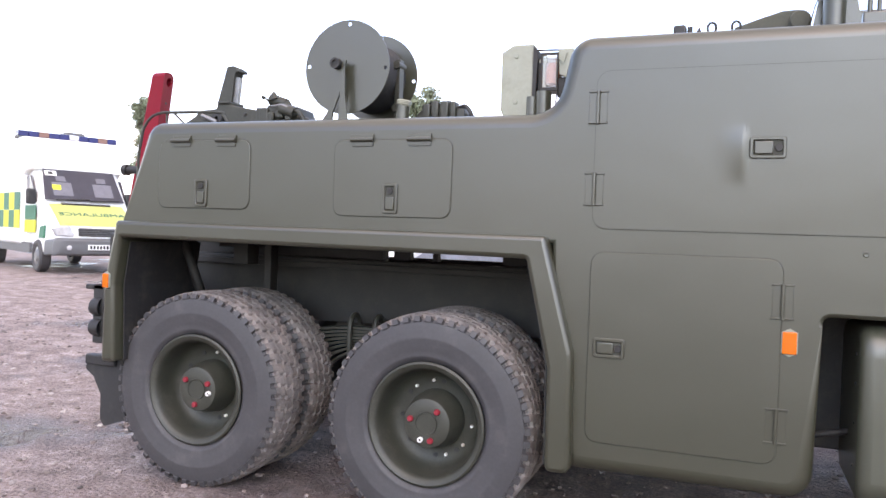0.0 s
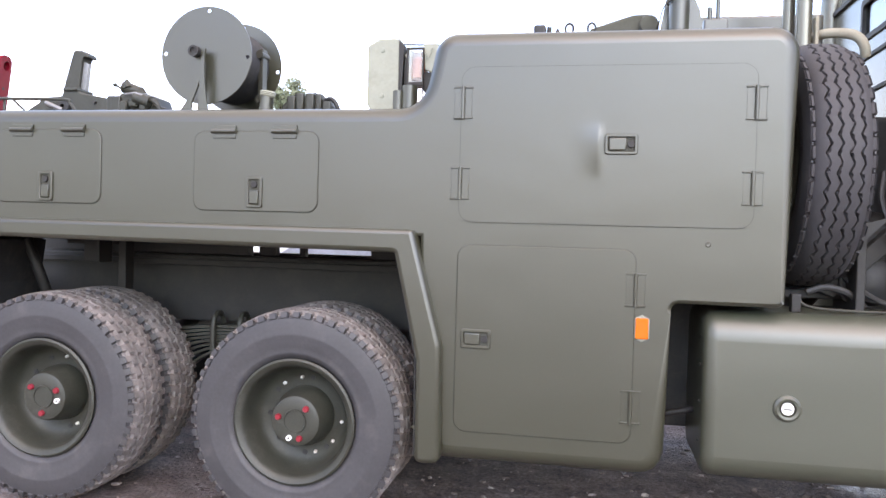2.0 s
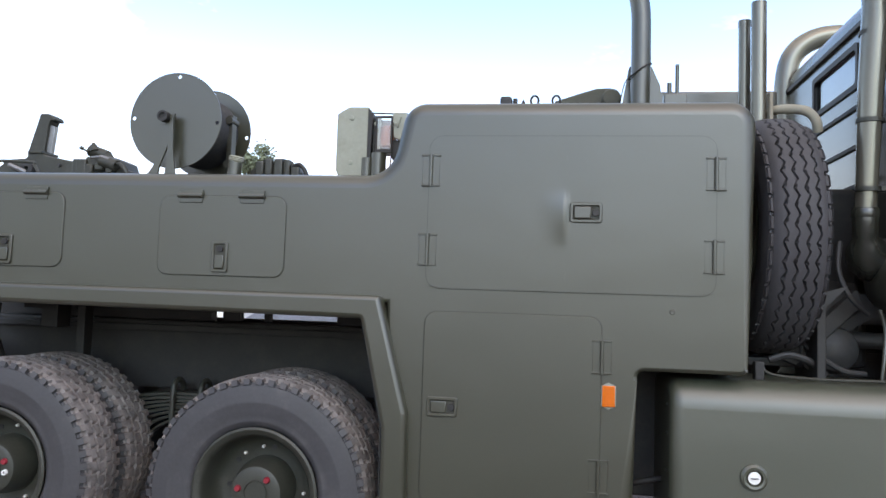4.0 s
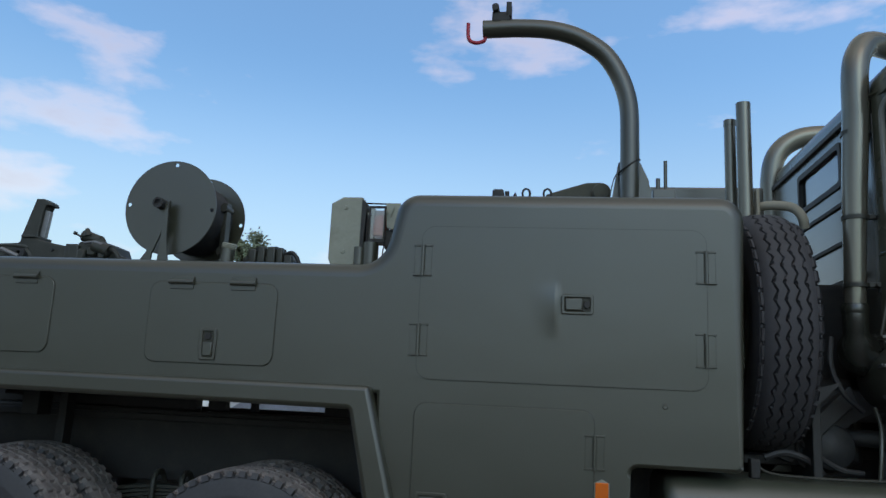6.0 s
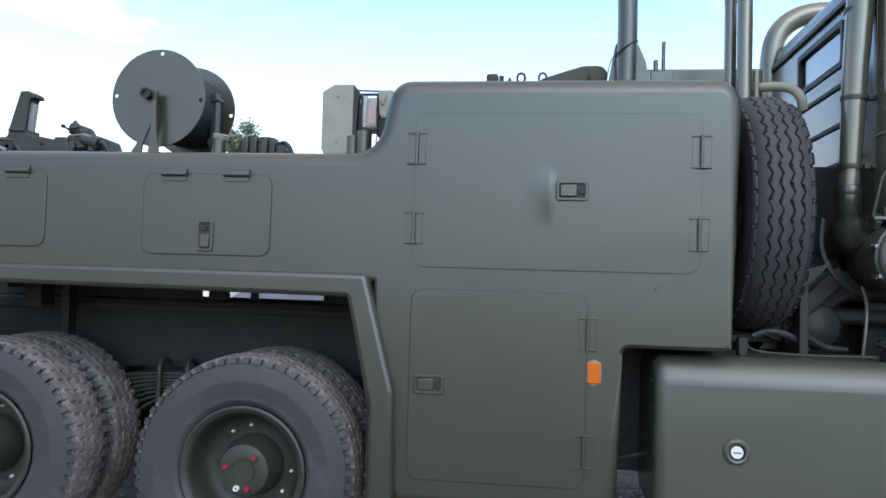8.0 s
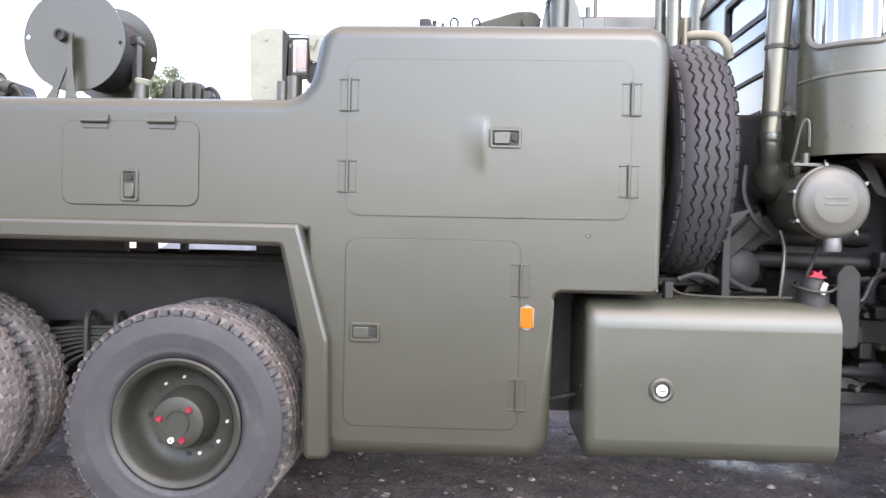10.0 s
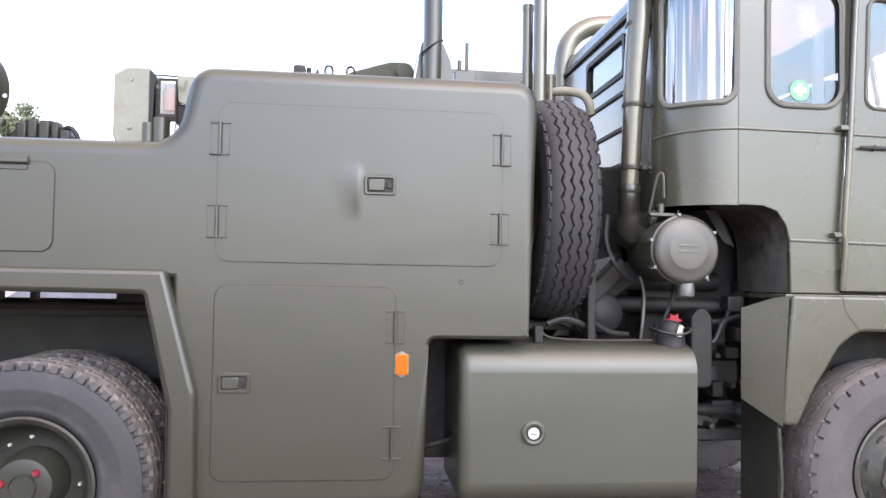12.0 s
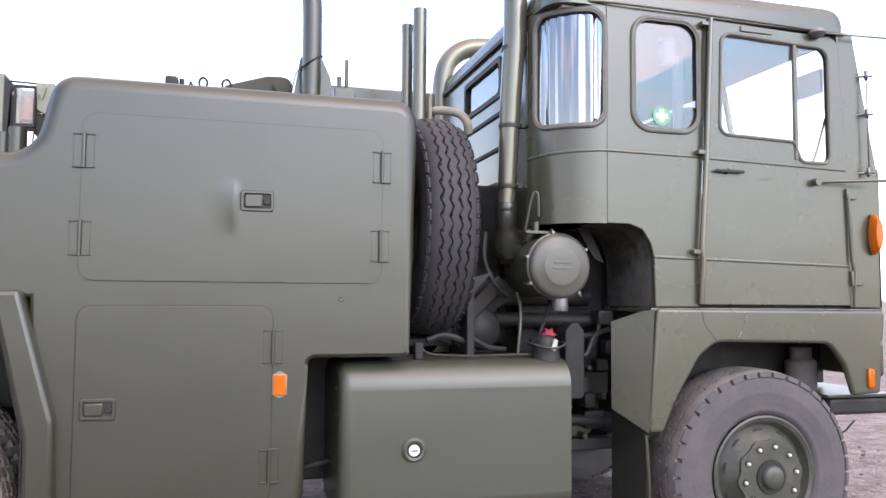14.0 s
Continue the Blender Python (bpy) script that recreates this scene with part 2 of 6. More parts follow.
def box(x0, x1, y0, y1, z0, z1, bevel=0.006, seg=2, bm=None):
    bm = bm or bmesh.new()
    r = bmesh.ops.create_cube(bm, size=1)["verts"]
    for v in r:
        v.co = Vector(((x0 + x1) / 2 + v.co.x * (x1 - x0), (y0 + y1) / 2 + v.co.y * (y1 - y0), (z0 + z1) / 2 + v.co.z * (z1 - z0)))
    if bevel:
        es = list({e for v in r for e in v.link_edges})
        bmesh.ops.bevel(bm, geom=es, offset=bevel, segments=seg, profile=0.5, affect="EDGES")
    level_flat(bm, [f for f in bm.faces if not f.smooth])
    return bm


def join(*bms):
    out = bms[0]
    for b in bms[1:]:
        me = bpy.data.meshes.new("tmp")
        b.to_mesh(me)
        b.free()
        out.from_mesh(me)
        bpy.data.meshes.remove(me)
    return out


def rounded(points, radii, seg=6):
    """A closed 2D outline with its corners rounded; radii: one or a list."""
    n, out = len(points), []
    for i, p in enumerate(points):
        r = radii[i] if isinstance(radii, (list, tuple)) else radii
        p, a, b = Vector(p), Vector(points[i - 1]), Vector(points[(i + 1) % n])
        u, w = (a - p), (b - p)
        half = u.angle(w) / 2
        d = min(r / max(math.tan(half), 1e-3), u.length * 0.49, w.length * 0.49)
        if r <= 0 or abs(half - math.pi / 2) < 0.02:
            out.append(tuple(p))
            continue
        s, e = p + u.normalized() * d, p + w.normalized() * d
        rr = d * math.tan(half)
        c = p + (u.normalized() + w.normalized()).normalized() * (rr / math.sin(half))
        a0 = math.atan2(s.y - c.y, s.x - c.x)
        da = (math.atan2(e.y - c.y, e.x - c.x) - a0 + math.pi) % (2 * math.pi) - math.pi
        out += [(c.x + rr * math.cos(a0 + da * k / seg), c.y + rr * math.sin(a0 + da * k / seg)) for k in range(seg + 1)]
    return out


def rect(x0, x1, z0, z1, r=0.0, seg=6):
    p = [(x0, z0), (x1, z0), (x1, z1), (x0, z1)]
    return rounded(p, r, seg) if r else p


def plate(outer, y0, y1, holes=(), bevel=0.0, seg=2, axis="y", tight=None):
    """An outline in x and z (axis y), y and z (axis x) or x and y (axis z), given thickness from y0 to y1, with holes through it."""
    bm = bmesh.new()

    def to3(p, d):
        return {"y": (p[0], d, p[1]), "x": (d, p[0], p[1]), "z": (p[0], p[1], d)}[axis]
    edges = []
    for loop in (outer, *holes):
        vs = [bm.verts.new(to3(p, y0)) for p in loop]
        edges += [bm.edges.new((vs[i], vs[(i + 1) % len(vs)])) for i in range(len(vs))]
    bmesh.ops.triangle_fill(bm, use_beauty=True, use_dissolve=False, edges=edges)
    fs = list(bm.faces)
    r = bmesh.ops.extrude_face_region(bm, geom=fs)
    off = {"y": Vector((0, y1 - y0, 0)), "x": Vector((y1 - y0, 0, 0)), "z": Vector((0, 0, y1 - y0))}[axis]
    bmesh.ops.translate(bm, verts=[g for g in r["geom"] if isinstance(g, bmesh.types.BMVert)], vec=off)
    bmesh.ops.recalc_face_normals(bm, faces=bm.faces)
    if bevel:
        k = {"y": 1, "x": 0, "z": 2}[axis]
        es = [e for e in bm.edges if len(e.link_faces) == 2 and all(abs(v.co[k] - y0) < 1e-5 for v in e.verts) and e.calc_face_angle(0) > 0.5]
        if tight:
            some = [e for e in es if tight((e.verts[0].co + e.verts[1].co) / 2)]
            bmesh.ops.bevel(bm, geom=some, offset=bevel * 0.25, segments=2, profile=0.5, affect="EDGES")
            es = [e for e in bm.edges if len(e.link_faces) == 2 and all(abs(v.co[k] - y0) < 1e-5 for v in e.verts) and e.calc_face_angle(0) > 0.5 and not tight((e.verts[0].co + e.verts[1].co) / 2)]
        bmesh.ops.bevel(bm, geom=es, offset=bevel, segments=seg, profile=0.5, affect="EDGES")
    level_flat(bm)
    return bm


def lathe(profile, seg=48, axis="y", at=(0, 0, 0), closed=False):
    """Turns (radius, along) pairs about an axis through at."""
    bm = bmesh.new()
    rings = []
    for r, h in profile:
        ring = []
        for k in range(seg):
            a = 2 * math.pi * k / seg
            c, s = r * math.cos(a), r * math.sin(a)
            p = {"y": (c, h, s), "x": (h, c, s), "z": (c, s, h)}[axis]
            ring.append(bm.verts.new(Vector(p) + Vector(at)))
        rings.append(ring)
    pairs = list(zip(rings, rings[1:]))
    if closed:
        pairs.append((rings[-1], rings[0]))
    for a, b in pairs:
        for k in range(seg):
            bm.faces.new((a[k], a[(k + 1) % seg], b[(k + 1) % seg], b[k])).smooth = True
    bmesh.ops.remove_doubles(bm, verts=[v for ring, (r, h) in zip(rings, profile) if r < 1e-4 for v in ring], dist=1e-6)
    return bm


def cyl(p0, p1, r, seg=20, r1=None, bm=None):
    return tube([p0, p1], [r, r1 if r1 is not None else r], seg, bm)


def smooth_path(pts, n=8):
    """A Catmull-Rom line through the points."""
    P = [Vector(p) for p in pts]
    P = [2 * P[0] - P[1]] + P + [2 * P[-1] - P[-2]]
    out = []
    for i in range(1, len(P) - 2):
        for k in range(n):
            t = k / n
            a, b, c, d = P[i - 1:i + 3]
            out.append(0.5 * (2 * b + (c - a) * t + (2 * a - 5 * b + 4 * c - d) * t * t + (3 * b - a - 3 * c + d) * t ** 3))
    return out + [P[-2]]


def tube(pts, r, seg=14, bm=None, closed=False):
    """A round tube along points; r: one radius or one for each point."""
    bm = bm or bmesh.new()
    P = [Vector(p) for p in pts]
    R = r if isinstance(r, (list, tuple)) else [r] * len(P)
    rings, side = [], None
    for i, p in enumerate(P):
        a = P[i - 1] if i or closed else p
        b = P[(i + 1) % len(P)] if i < len(P) - 1 or closed else p
        d = (b - a).normalized()
        if side is None:
            side = d.orthogonal().normalized()
        side = (side - d * side.dot(d)).normalized()
        up = d.cross(side)
        rings.append([bm.verts.new(p + (side * math.cos(2 * math.pi * k / seg) + up * math.sin(2 * math.pi * k / seg)) * R[i]) for k in range(seg)])
    for a, b in (list(zip(rings, rings[1:])) + ([(rings[-1], rings[0])] if closed else [])):
        for k in range(seg):
            bm.faces.new((a[k], a[(k + 1) % seg], b[(k + 1) % seg], b[k])).smooth = True
    if not closed:
        bm.faces.new(rings[0])
        bm.faces.new(rings[-1])
    return bm


# ---- ground ----
def ground_height(x, y):
    d = max(0.0, math.hypot(min(0.0, x + 3.5), max(0.0, y - 1.0)) if x < -3.5 else 0.0)
    far = 0.36 * (1 - math.exp(-(d / 7.5) ** 2)) if x < -3.5 else 0.0
    near = 1.0 if -16 < x < 9 and -9 < y < 16 else 0.25
    rut = math.sin((y - 0.15 * x) * 5.2 + 1.5 * noise.noise((x * 0.5, y * 0.5, 7)))
    return far + near * (0.018 * noise.noise((x * 0.7, y * 0.7, 0)) + 0.01 * noise.noise((x * 3.1, y * 3.1, 4)) + 0.009 * noise.noise((x * 9, y * 9, 2)) + 0.007 * rut * abs(rut))


def ground_material():
    m = bpy.data.materials.new("wet_red_gravel")
    m.use_nodes = True
    nt = m.node_tree
    b = nt.nodes["Principled BSDF"]
    l, n = nt.links.new, nt.nodes.new
    tc = n("ShaderNodeTexCoord")

    def tex(scale, detail, rough=0.6):
        t = n("ShaderNodeTexNoise")
        t.inputs["Scale"].default_value, t.inputs["Detail"].default_value, t.inputs["Roughness"].default_value = scale, detail, rough
        l(tc.outputs["Object"], t.inputs["Vector"])
        return t
    big, mid, grit = tex(0.55, 6), tex(4.5, 7, 0.7), tex(45, 5, 0.75)
    stones = n("ShaderNodeTexVoronoi")
    stones.inputs["Scale"].default_value = 38
    l(tc.outputs["Object"], stones.inputs["Vector"])
    mixf = n("ShaderNodeMath")
    mixf.operation = "MULTIPLY_ADD"
    mixf.inputs[1].default_value = 0.5
    l(grit.outputs["Fac"], mixf.inputs[0])
    h = n("ShaderNodeMath")
    h.operation = "MULTIPLY"
    h.inputs[1].default_value = 0.5
    l(mid.outputs["Fac"], h.inputs[0])
    l(h.outputs[0], mixf.inputs[2])
    ramp = n("ShaderNodeValToRGB")
    e = ramp.color_ramp.elements
    e[0].position, e[0].color = 0.36, (0.125, 0.086, 0.081, 1)
    e[1].position, e[1].color = 0.64, (0.66, 0.52, 0.5, 1)
    x = e.new(0.52)
    x.color = (0.38, 0.272, 0.254, 1)
    l(mixf.outputs[0], ramp.inputs["Fac"])
    wet = n("ShaderNodeValToRGB")
    wet.color_ramp.elements[0].position, wet.color_ramp.elements[1].position = 0.53, 0.64
    l(big.outputs["Fac"], wet.inputs["Fac"])
    # the yard's colour is darker round the truck and paler behind it
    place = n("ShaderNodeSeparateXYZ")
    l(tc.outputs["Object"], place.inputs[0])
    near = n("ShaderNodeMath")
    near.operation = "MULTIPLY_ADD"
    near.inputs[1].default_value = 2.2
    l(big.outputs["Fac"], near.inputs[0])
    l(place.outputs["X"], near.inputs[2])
    near_dark = n("ShaderNodeMapRange")
    near_dark.interpolation_type = "SMOOTHSTEP"
    near_dark.inputs["From Min"].default_value, near_dark.inputs["From Max"].default_value = -2.6, -0.9
    near_dark.inputs["To Min"].default_value, near_dark.inputs["To Max"].default_value = 0.0, 0.8
    l(near.outputs[0], near_dark.inputs["Value"])
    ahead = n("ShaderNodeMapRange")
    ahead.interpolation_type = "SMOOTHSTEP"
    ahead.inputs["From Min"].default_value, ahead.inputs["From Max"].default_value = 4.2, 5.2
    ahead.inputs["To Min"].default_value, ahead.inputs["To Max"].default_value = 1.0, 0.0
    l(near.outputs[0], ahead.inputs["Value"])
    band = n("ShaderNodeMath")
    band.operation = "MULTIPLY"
    l(near_dark.outputs["Result"], band.inputs[0])
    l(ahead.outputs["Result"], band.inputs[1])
    # and on the lane beside it, darkened to cut light thrown back onto the truck
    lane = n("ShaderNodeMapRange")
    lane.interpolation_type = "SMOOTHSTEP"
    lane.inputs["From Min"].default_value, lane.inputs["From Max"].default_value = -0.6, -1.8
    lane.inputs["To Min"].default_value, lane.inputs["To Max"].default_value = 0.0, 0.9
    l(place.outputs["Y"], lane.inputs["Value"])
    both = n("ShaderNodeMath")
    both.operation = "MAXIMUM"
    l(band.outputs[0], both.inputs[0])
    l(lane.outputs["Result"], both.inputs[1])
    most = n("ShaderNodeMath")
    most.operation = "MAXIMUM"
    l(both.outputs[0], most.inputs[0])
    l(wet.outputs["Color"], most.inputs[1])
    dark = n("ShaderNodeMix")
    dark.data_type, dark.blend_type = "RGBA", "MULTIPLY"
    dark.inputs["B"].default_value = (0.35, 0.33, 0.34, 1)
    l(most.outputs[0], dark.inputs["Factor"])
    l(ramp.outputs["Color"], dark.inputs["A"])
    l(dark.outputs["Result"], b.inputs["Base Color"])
    rr = n("ShaderNodeMapRange")
    rr.inputs["To Min"].default_value, rr.inputs["To Max"].default_value = 0.92, 0.13
    l(wet.outputs["Color"], rr.inputs["Value"])
    l(rr.outputs["Result"], b.inputs["Roughness"])
    b.inputs["Specular IOR Level"].default_value = 0.35
    bp = n("ShaderNodeBump")
    bp.inputs["Strength"].default_value, bp.inputs["Distance"].default_value = 1.0, 0.05
    hh = n("ShaderNodeMath")
    hh.operation = "SUBTRACT"
    l(mixf.outputs[0], hh.inputs[0])
    sc = n("ShaderNodeMath")
    sc.operation = "MULTIPLY"
    sc.inputs[1].default_value = 0.35
    l(stones.outputs["Distance"], sc.inputs[0])
    l(sc.outputs[0], hh.inputs[1])
    l(hh.outputs[0], bp.inputs["Height"])
    l(bp.outputs["Normal"], b.inputs["Normal"])
    return m


def stone_material():
    m = bpy.data.materials.new("gravel_stone")
    m.use_nodes = True
    nt = m.node_tree
    b = nt.nodes["Principled BSDF"]
    b.inputs["Roughness"].default_value = 0.75
    geo, rp = nt.nodes.new("ShaderNodeNewGeometry"), nt.nodes.new("ShaderNodeValToRGB")
    e = rp.color_ramp.elements
    e[0].color, e[1].color = (0.1, 0.074, 0.07, 1), (0.5, 0.42, 0.4, 1)
    k = e.new(0.6)
    k.color = (0.26, 0.19, 0.175, 1)
    nt.links.new(geo.outputs["Random Per Island"], rp.inputs["Fac"])
    nt.links.new(rp.outputs["Color"], b.inputs["Base Color"])
    return m


def make_ground():
    def ticks(a, b, fine0, fine1, step):
        out = [a, a * 0.5, a * 0.2, a * 0.08]
        v = fine0
        while v <= fine1:
            out.append(v)
            v += step
        return sorted(set([t for t in out if t < fine0] + [t for t in out if t >= fine0] + [b * 0.08, b * 0.2, b * 0.5, b]))
    xs, ys = ticks(-900, 900, -18, 9, 0.3), ticks(-900, 900, -6, 18, 0.3)
    xs = sorted([x for x in xs if not -8 <= x <= 5] + [-8 + 0.05 * k for k in range(261)])
    ys = sorted([y for y in ys if not -2 <= y <= 3] + [-2 + 0.05 * k for k in range(101)])
    bm = bmesh.new()
    g = [[bm.verts.new((x, y, ground_height(x, y))) for x in xs] for y in ys]
    for j in range(len(ys) - 1):
        for i in range(len(xs) - 1):
            bm.faces.new((g[j][i], g[j][i + 1], g[j + 1][i + 1], g[j + 1][i]))
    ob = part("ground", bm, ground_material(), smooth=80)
    tagged(ob, "wet reddish-brown gravel yard with puddles and ruts", "ground", kind="structure")
    # loose stones
    rnd = random.Random(4)
    bm = bmesh.new()
    bmesh.ops.create_icosphere(bm, subdivisions=1, radius=1.0)
    bm.verts.ensure_lookup_table()
    stone = [v.co.copy() for v in bm.verts]
    sides = [[v.index for v in f.verts] for f in bm.faces]
    bm.free()
    verts, faces = [], []
    for _ in range(9000):
        x, y = rnd.uniform(-9, 6), rnd.uniform(-2.2, 5)
        r = rnd.choice((0.004, 0.005, 0.006, 0.008, 0.011, 0.015, 0.02))
        z = ground_height(x, y)
        s = Vector((rnd.uniform(0.7, 1.4), rnd.uniform(0.7, 1.4), rnd.uniform(0.4, 0.8)))
        n0 = len(verts)
        for c in stone:
            k = r * rnd.uniform(0.8, 1.15)
            verts.append((x + c.x * s.x * k, y + c.y * s.y * k, z + c.z * s.z * k + r * 0.2))
        faces += [[n0 + i for i in f] for f in sides]
    me = bpy.data.meshes.new("gravel")
    me.from_pydata(verts, [], faces)
    me.materials.append(stone_material())
    tagged(new("gravel", me), "loose reddish grey gravel stones lying on the yard", "gravel", kind="stuff")


make_ground()

# ---- the recovery truck ----
truck = thing("recovery_truck", "olive green military six-wheeled recovery truck with locker bodywork and cable reel", "truck")


# -- wheels --
def tri(a):
    return abs((a % 1.0) * 2 - 1) * 2 - 1


def tyre_mesh(name, lugs, ribs, mats, zig=0.055, cut=0.045, edge=0.66, notch=0.3, R=0.535, W=0.3, bead=0.298, nt=540, slots=(), crown=0.014):
    """A truck tyre about the y axis, from y = 0 outwards face to y = W; the tread is cut by zigzag grooves and shoulder notches."""
    side = [(bead, 0.035), (bead + 0.012, 0.016), (0.325, 0.008), (0.331, 0.0045), (0.337, 0.0055), (0.36, 0.001), (0.385, -0.003), (0.41, -0.0048), (0.417, -0.0062), (0.424, -0.005), (0.45, -0.002), (0.478, 0.003), (0.494, 0.0075), (0.498, 0.0095), (0.504, 0.012), (R - 0.004 - crown, 0.017), (R + 0.003 - crown, 0.021)]
    nw = 76
    prof = [(r, y, False) for r, y in side]
    for k in range(nw + 1):
        u = k / nw
        y = 0.024 + (W - 0.048) * u
        prof.append((R - crown * (2 * u - 1) ** 4, y, True))
    prof += [(r, W - y, False) for r, y in reversed(side)]
    bm = bmesh.new()
    rings = []
    for r, y, tread in prof:
        ring = []
        for i in range(nt):
            a = i / nt
            rr = r
            if tread:
                u = (y - W / 2) / (W / 2)
                for c in ribs:
                    if abs(u - c - zig * tri(a * lugs)) < cut:
                        rr -= 0.014
                        break
                for c, half in slots:
                    if abs(u - c - zig * tri(a * lugs)) < half and ((a * lugs + c * 3.3) % 1.0) < 0.16:
                        rr -= 0.01
                        break
                if abs(u) > edge and ((a * lugs + (0.5 if u > 0 else 0)) % 1.0) < notch:
                    rr -= 0.016
            yy = y
            if not tread and r > 0.496:
                if ((a * lugs + (0.5 if y > W / 2 else 0)) % 1.0) < notch:
                    yy += 0.006 if y < W / 2 else -0.006
                    rr -= 0.015 if r > 0.515 else 0.003
                else:
                    yy += -0.009 if y < W / 2 else 0.009
            t = 2 * math.pi * a
            ring.append(bm.verts.new((rr * math.cos(t), yy, rr * math.sin(t))))
        rings.append(ring)
    for j, (a, b) in enumerate(zip(rings, rings[1:])):
        for i in range(nt):
            f = bm.faces.new((a[i], a[(i + 1) % nt], b[(i + 1) % nt], b[i]))
            f.material_index = 1 if prof[j][2] or prof[j + 1][2] else 0
    return mesh_of(name, bm, mats, 50)


TYRE = tyre_mesh("tyre", 54, (-0.4, 0.0, 0.4), [RUBBER, TREAD], 0.035, 0.036, 0.7, 0.34, slots=((-0.56, 0.12), (-0.2, 0.13), (0.2, 0.13), (0.56, 0.12)))
TYRE_SPARE = tyre_mesh("tyre", 44, (-0.5, -0.17, 0.17, 0.5), [RUBBER, TREAD_CLEAN], 0.07, 0.02, 0.82, 0.24, slots=((-0.47, 0.045), (-0.14, 0.045), (0.2, 0.045), (0.53, 0.045)), crown=0.034)
TYRE_FRONT = tyre_mesh("tyre", 38, (-0.5, -0.17, 0.17, 0.5), [RUBBER_DUSTY, TREAD_DRY], 0.07, 0.02, 0.82, 0.15, slots=((-0.42, 0.06), (-0.09, 0.06), (0.25, 0.06), (0.58, 0.06)))
# dished rim of a twin wheel
RIM = mesh_of("wheel", lathe([(0.297, 0.03), (0.302, 0.012), (0.292, 0.006), (0.272, 0.014), (0.262, 0.03), (0.257, 0.06), (0.253, 0.1), (0.246, 0.135), (0.234, 0.158), (0.216, 0.173), (0.195, 0.181), (0.17, 0.185),
                              (0.14, 0.185), (0.14, 0.2), (0.24, 0.2), (0.285, 0.24), (0.297, 0.27)], 64), OLIVE_WHEEL)
HUB = mesh_of("hub", lathe([(0.0, 0.03), (0.05, 0.03), (0.052, 0.024), (0.056, 0.024), (0.058, 0.032), (0.1, 0.032), (0.118, 0.04), (0.126, 0.06), (0.13, 0.11), (0.142, 0.13), (0.146, 0.19)], 48), OLIVE_WHEEL)
RIM_FRONT = mesh_of("wheel", lathe([(0.297, 0.03), (0.302, 0.012), (0.292, 0.006), (0.272, 0.014), (0.262, 0.035), (0.25, 0.05), (0.225, 0.03), (0.2, -0.005), (0.185, -0.02), (0.11, -0.022), (0.1, -0.01),
                                    (0.095, 0.02), (0.12, 0.06), (0.26, 0.09), (0.297, 0.25)], 64), WHEEL_LIGHT)
FLANGE_FRONT = mesh_of("hub_flange", plate([((0.186 + 0.007 * math.cos(10 * a)) * math.cos(a), (0.186 + 0.007 * math.cos(10 * a)) * math.sin(a)) for a in [2 * math.pi * k / 80 for k in range(80)]], -0.034, -0.018, bevel=0.003, seg=1), WHEEL_LIGHT)
GREASE_RING = mesh_of("hub_ring", lathe([(0.05, -0.034), (0.06, -0.042), (0.084, -0.042), (0.09, -0.03)], 40), OLIVE_DARK)
HUB_FRONT = mesh_of("hub", lathe([(0.0, -0.066), (0.02, -0.068), (0.05, -0.064), (0.058, -0.056), (0.062, -0.03), (0.065, 0.03)], 32), WHEEL_LIGHT)
CAP_RED = mesh_of("hub_plug", lathe([(0.0, -0.014), (0.012, -0.014), (0.016, -0.008), (0.016, 0.004)], 8), RED_PLUG)
CAP_WHITE = mesh_of("wheel_nut", lathe([(0.0, -0.012), (0.006, -0.012), (0.0085, -0.006), (0.0085, 0.012)], 8), WHITE)
CAP_FRONT = mesh_of("wheel_nut", lathe([(0.0, -0.014), (0.007, -0.014), (0.0095, -0.008), (0.0095, 0.006)], 8), WHITE)
RING_WHITE = mesh_of("hub_plug", lathe([(0.006, -0.006), (0.007, -0.014), (0.012, -0.014), (0.014, -0.008), (0.014, 0.004)], 16), WHITE)
NUT_RING = mesh_of("nut_ring", lathe([(0.0, -0.002), (0.018, -0.002), (0.02, 0.002)], 14), BLACK)
HOLE = mesh_of("stud_hole", lathe([(0.0, 0.0), (0.013, 0.0), (0.013, 0.004)], 10), BLACK)


def put(name, me, m, parent, label=""):
    ob = new(name, me)
    ob.matrix_basis = m
    ob.parent = parent
    return tagged(ob, label) if label else ob


def spin(a):
    return Matrix.Rotation(a, 4, "Y")


def twin_wheel(x, z, y, plug, nuts, holes, label):
    """Plugs, nuts and open stud holes are given by their angles in degrees, from the front upwards."""
    w = put("wheel", RIM, pose(x, y, z), truck, label)
    put("tyre", TYRE, spin(radians(plug)), w, "worn rubber tyre with mud in the tread")
    put("hub", HUB, Matrix(), w)
    for k in range(4):
        a = radians(plug + (0, 120, 240, 84)[k])
        m = pose(0.084 * math.cos(a), 0.03, 0.084 * math.sin(a))
        if k == 3:
            put("hub_plug", RING_WHITE, m, w, "open white hub plug")
        else:
            put("hub_plug", CAP_RED, m, w, "red hub plug")
    for kind, angles in ((CAP_WHITE, nuts), (HOLE, holes)):
        for a in angles:
            put("wheel_nut" if kind == CAP_WHITE else "stud_hole", kind, pose(0.187 * math.cos(radians(a)), 0.178, 0.187 * math.sin(radians(a))), w)
    inner = put("inner_wheel", RIM, pose(x, y + 0.335, z), truck)
    put("tyre", TYRE, spin(radians(plug) + 0.3), inner, "muddy inner twin tyre")
    return w


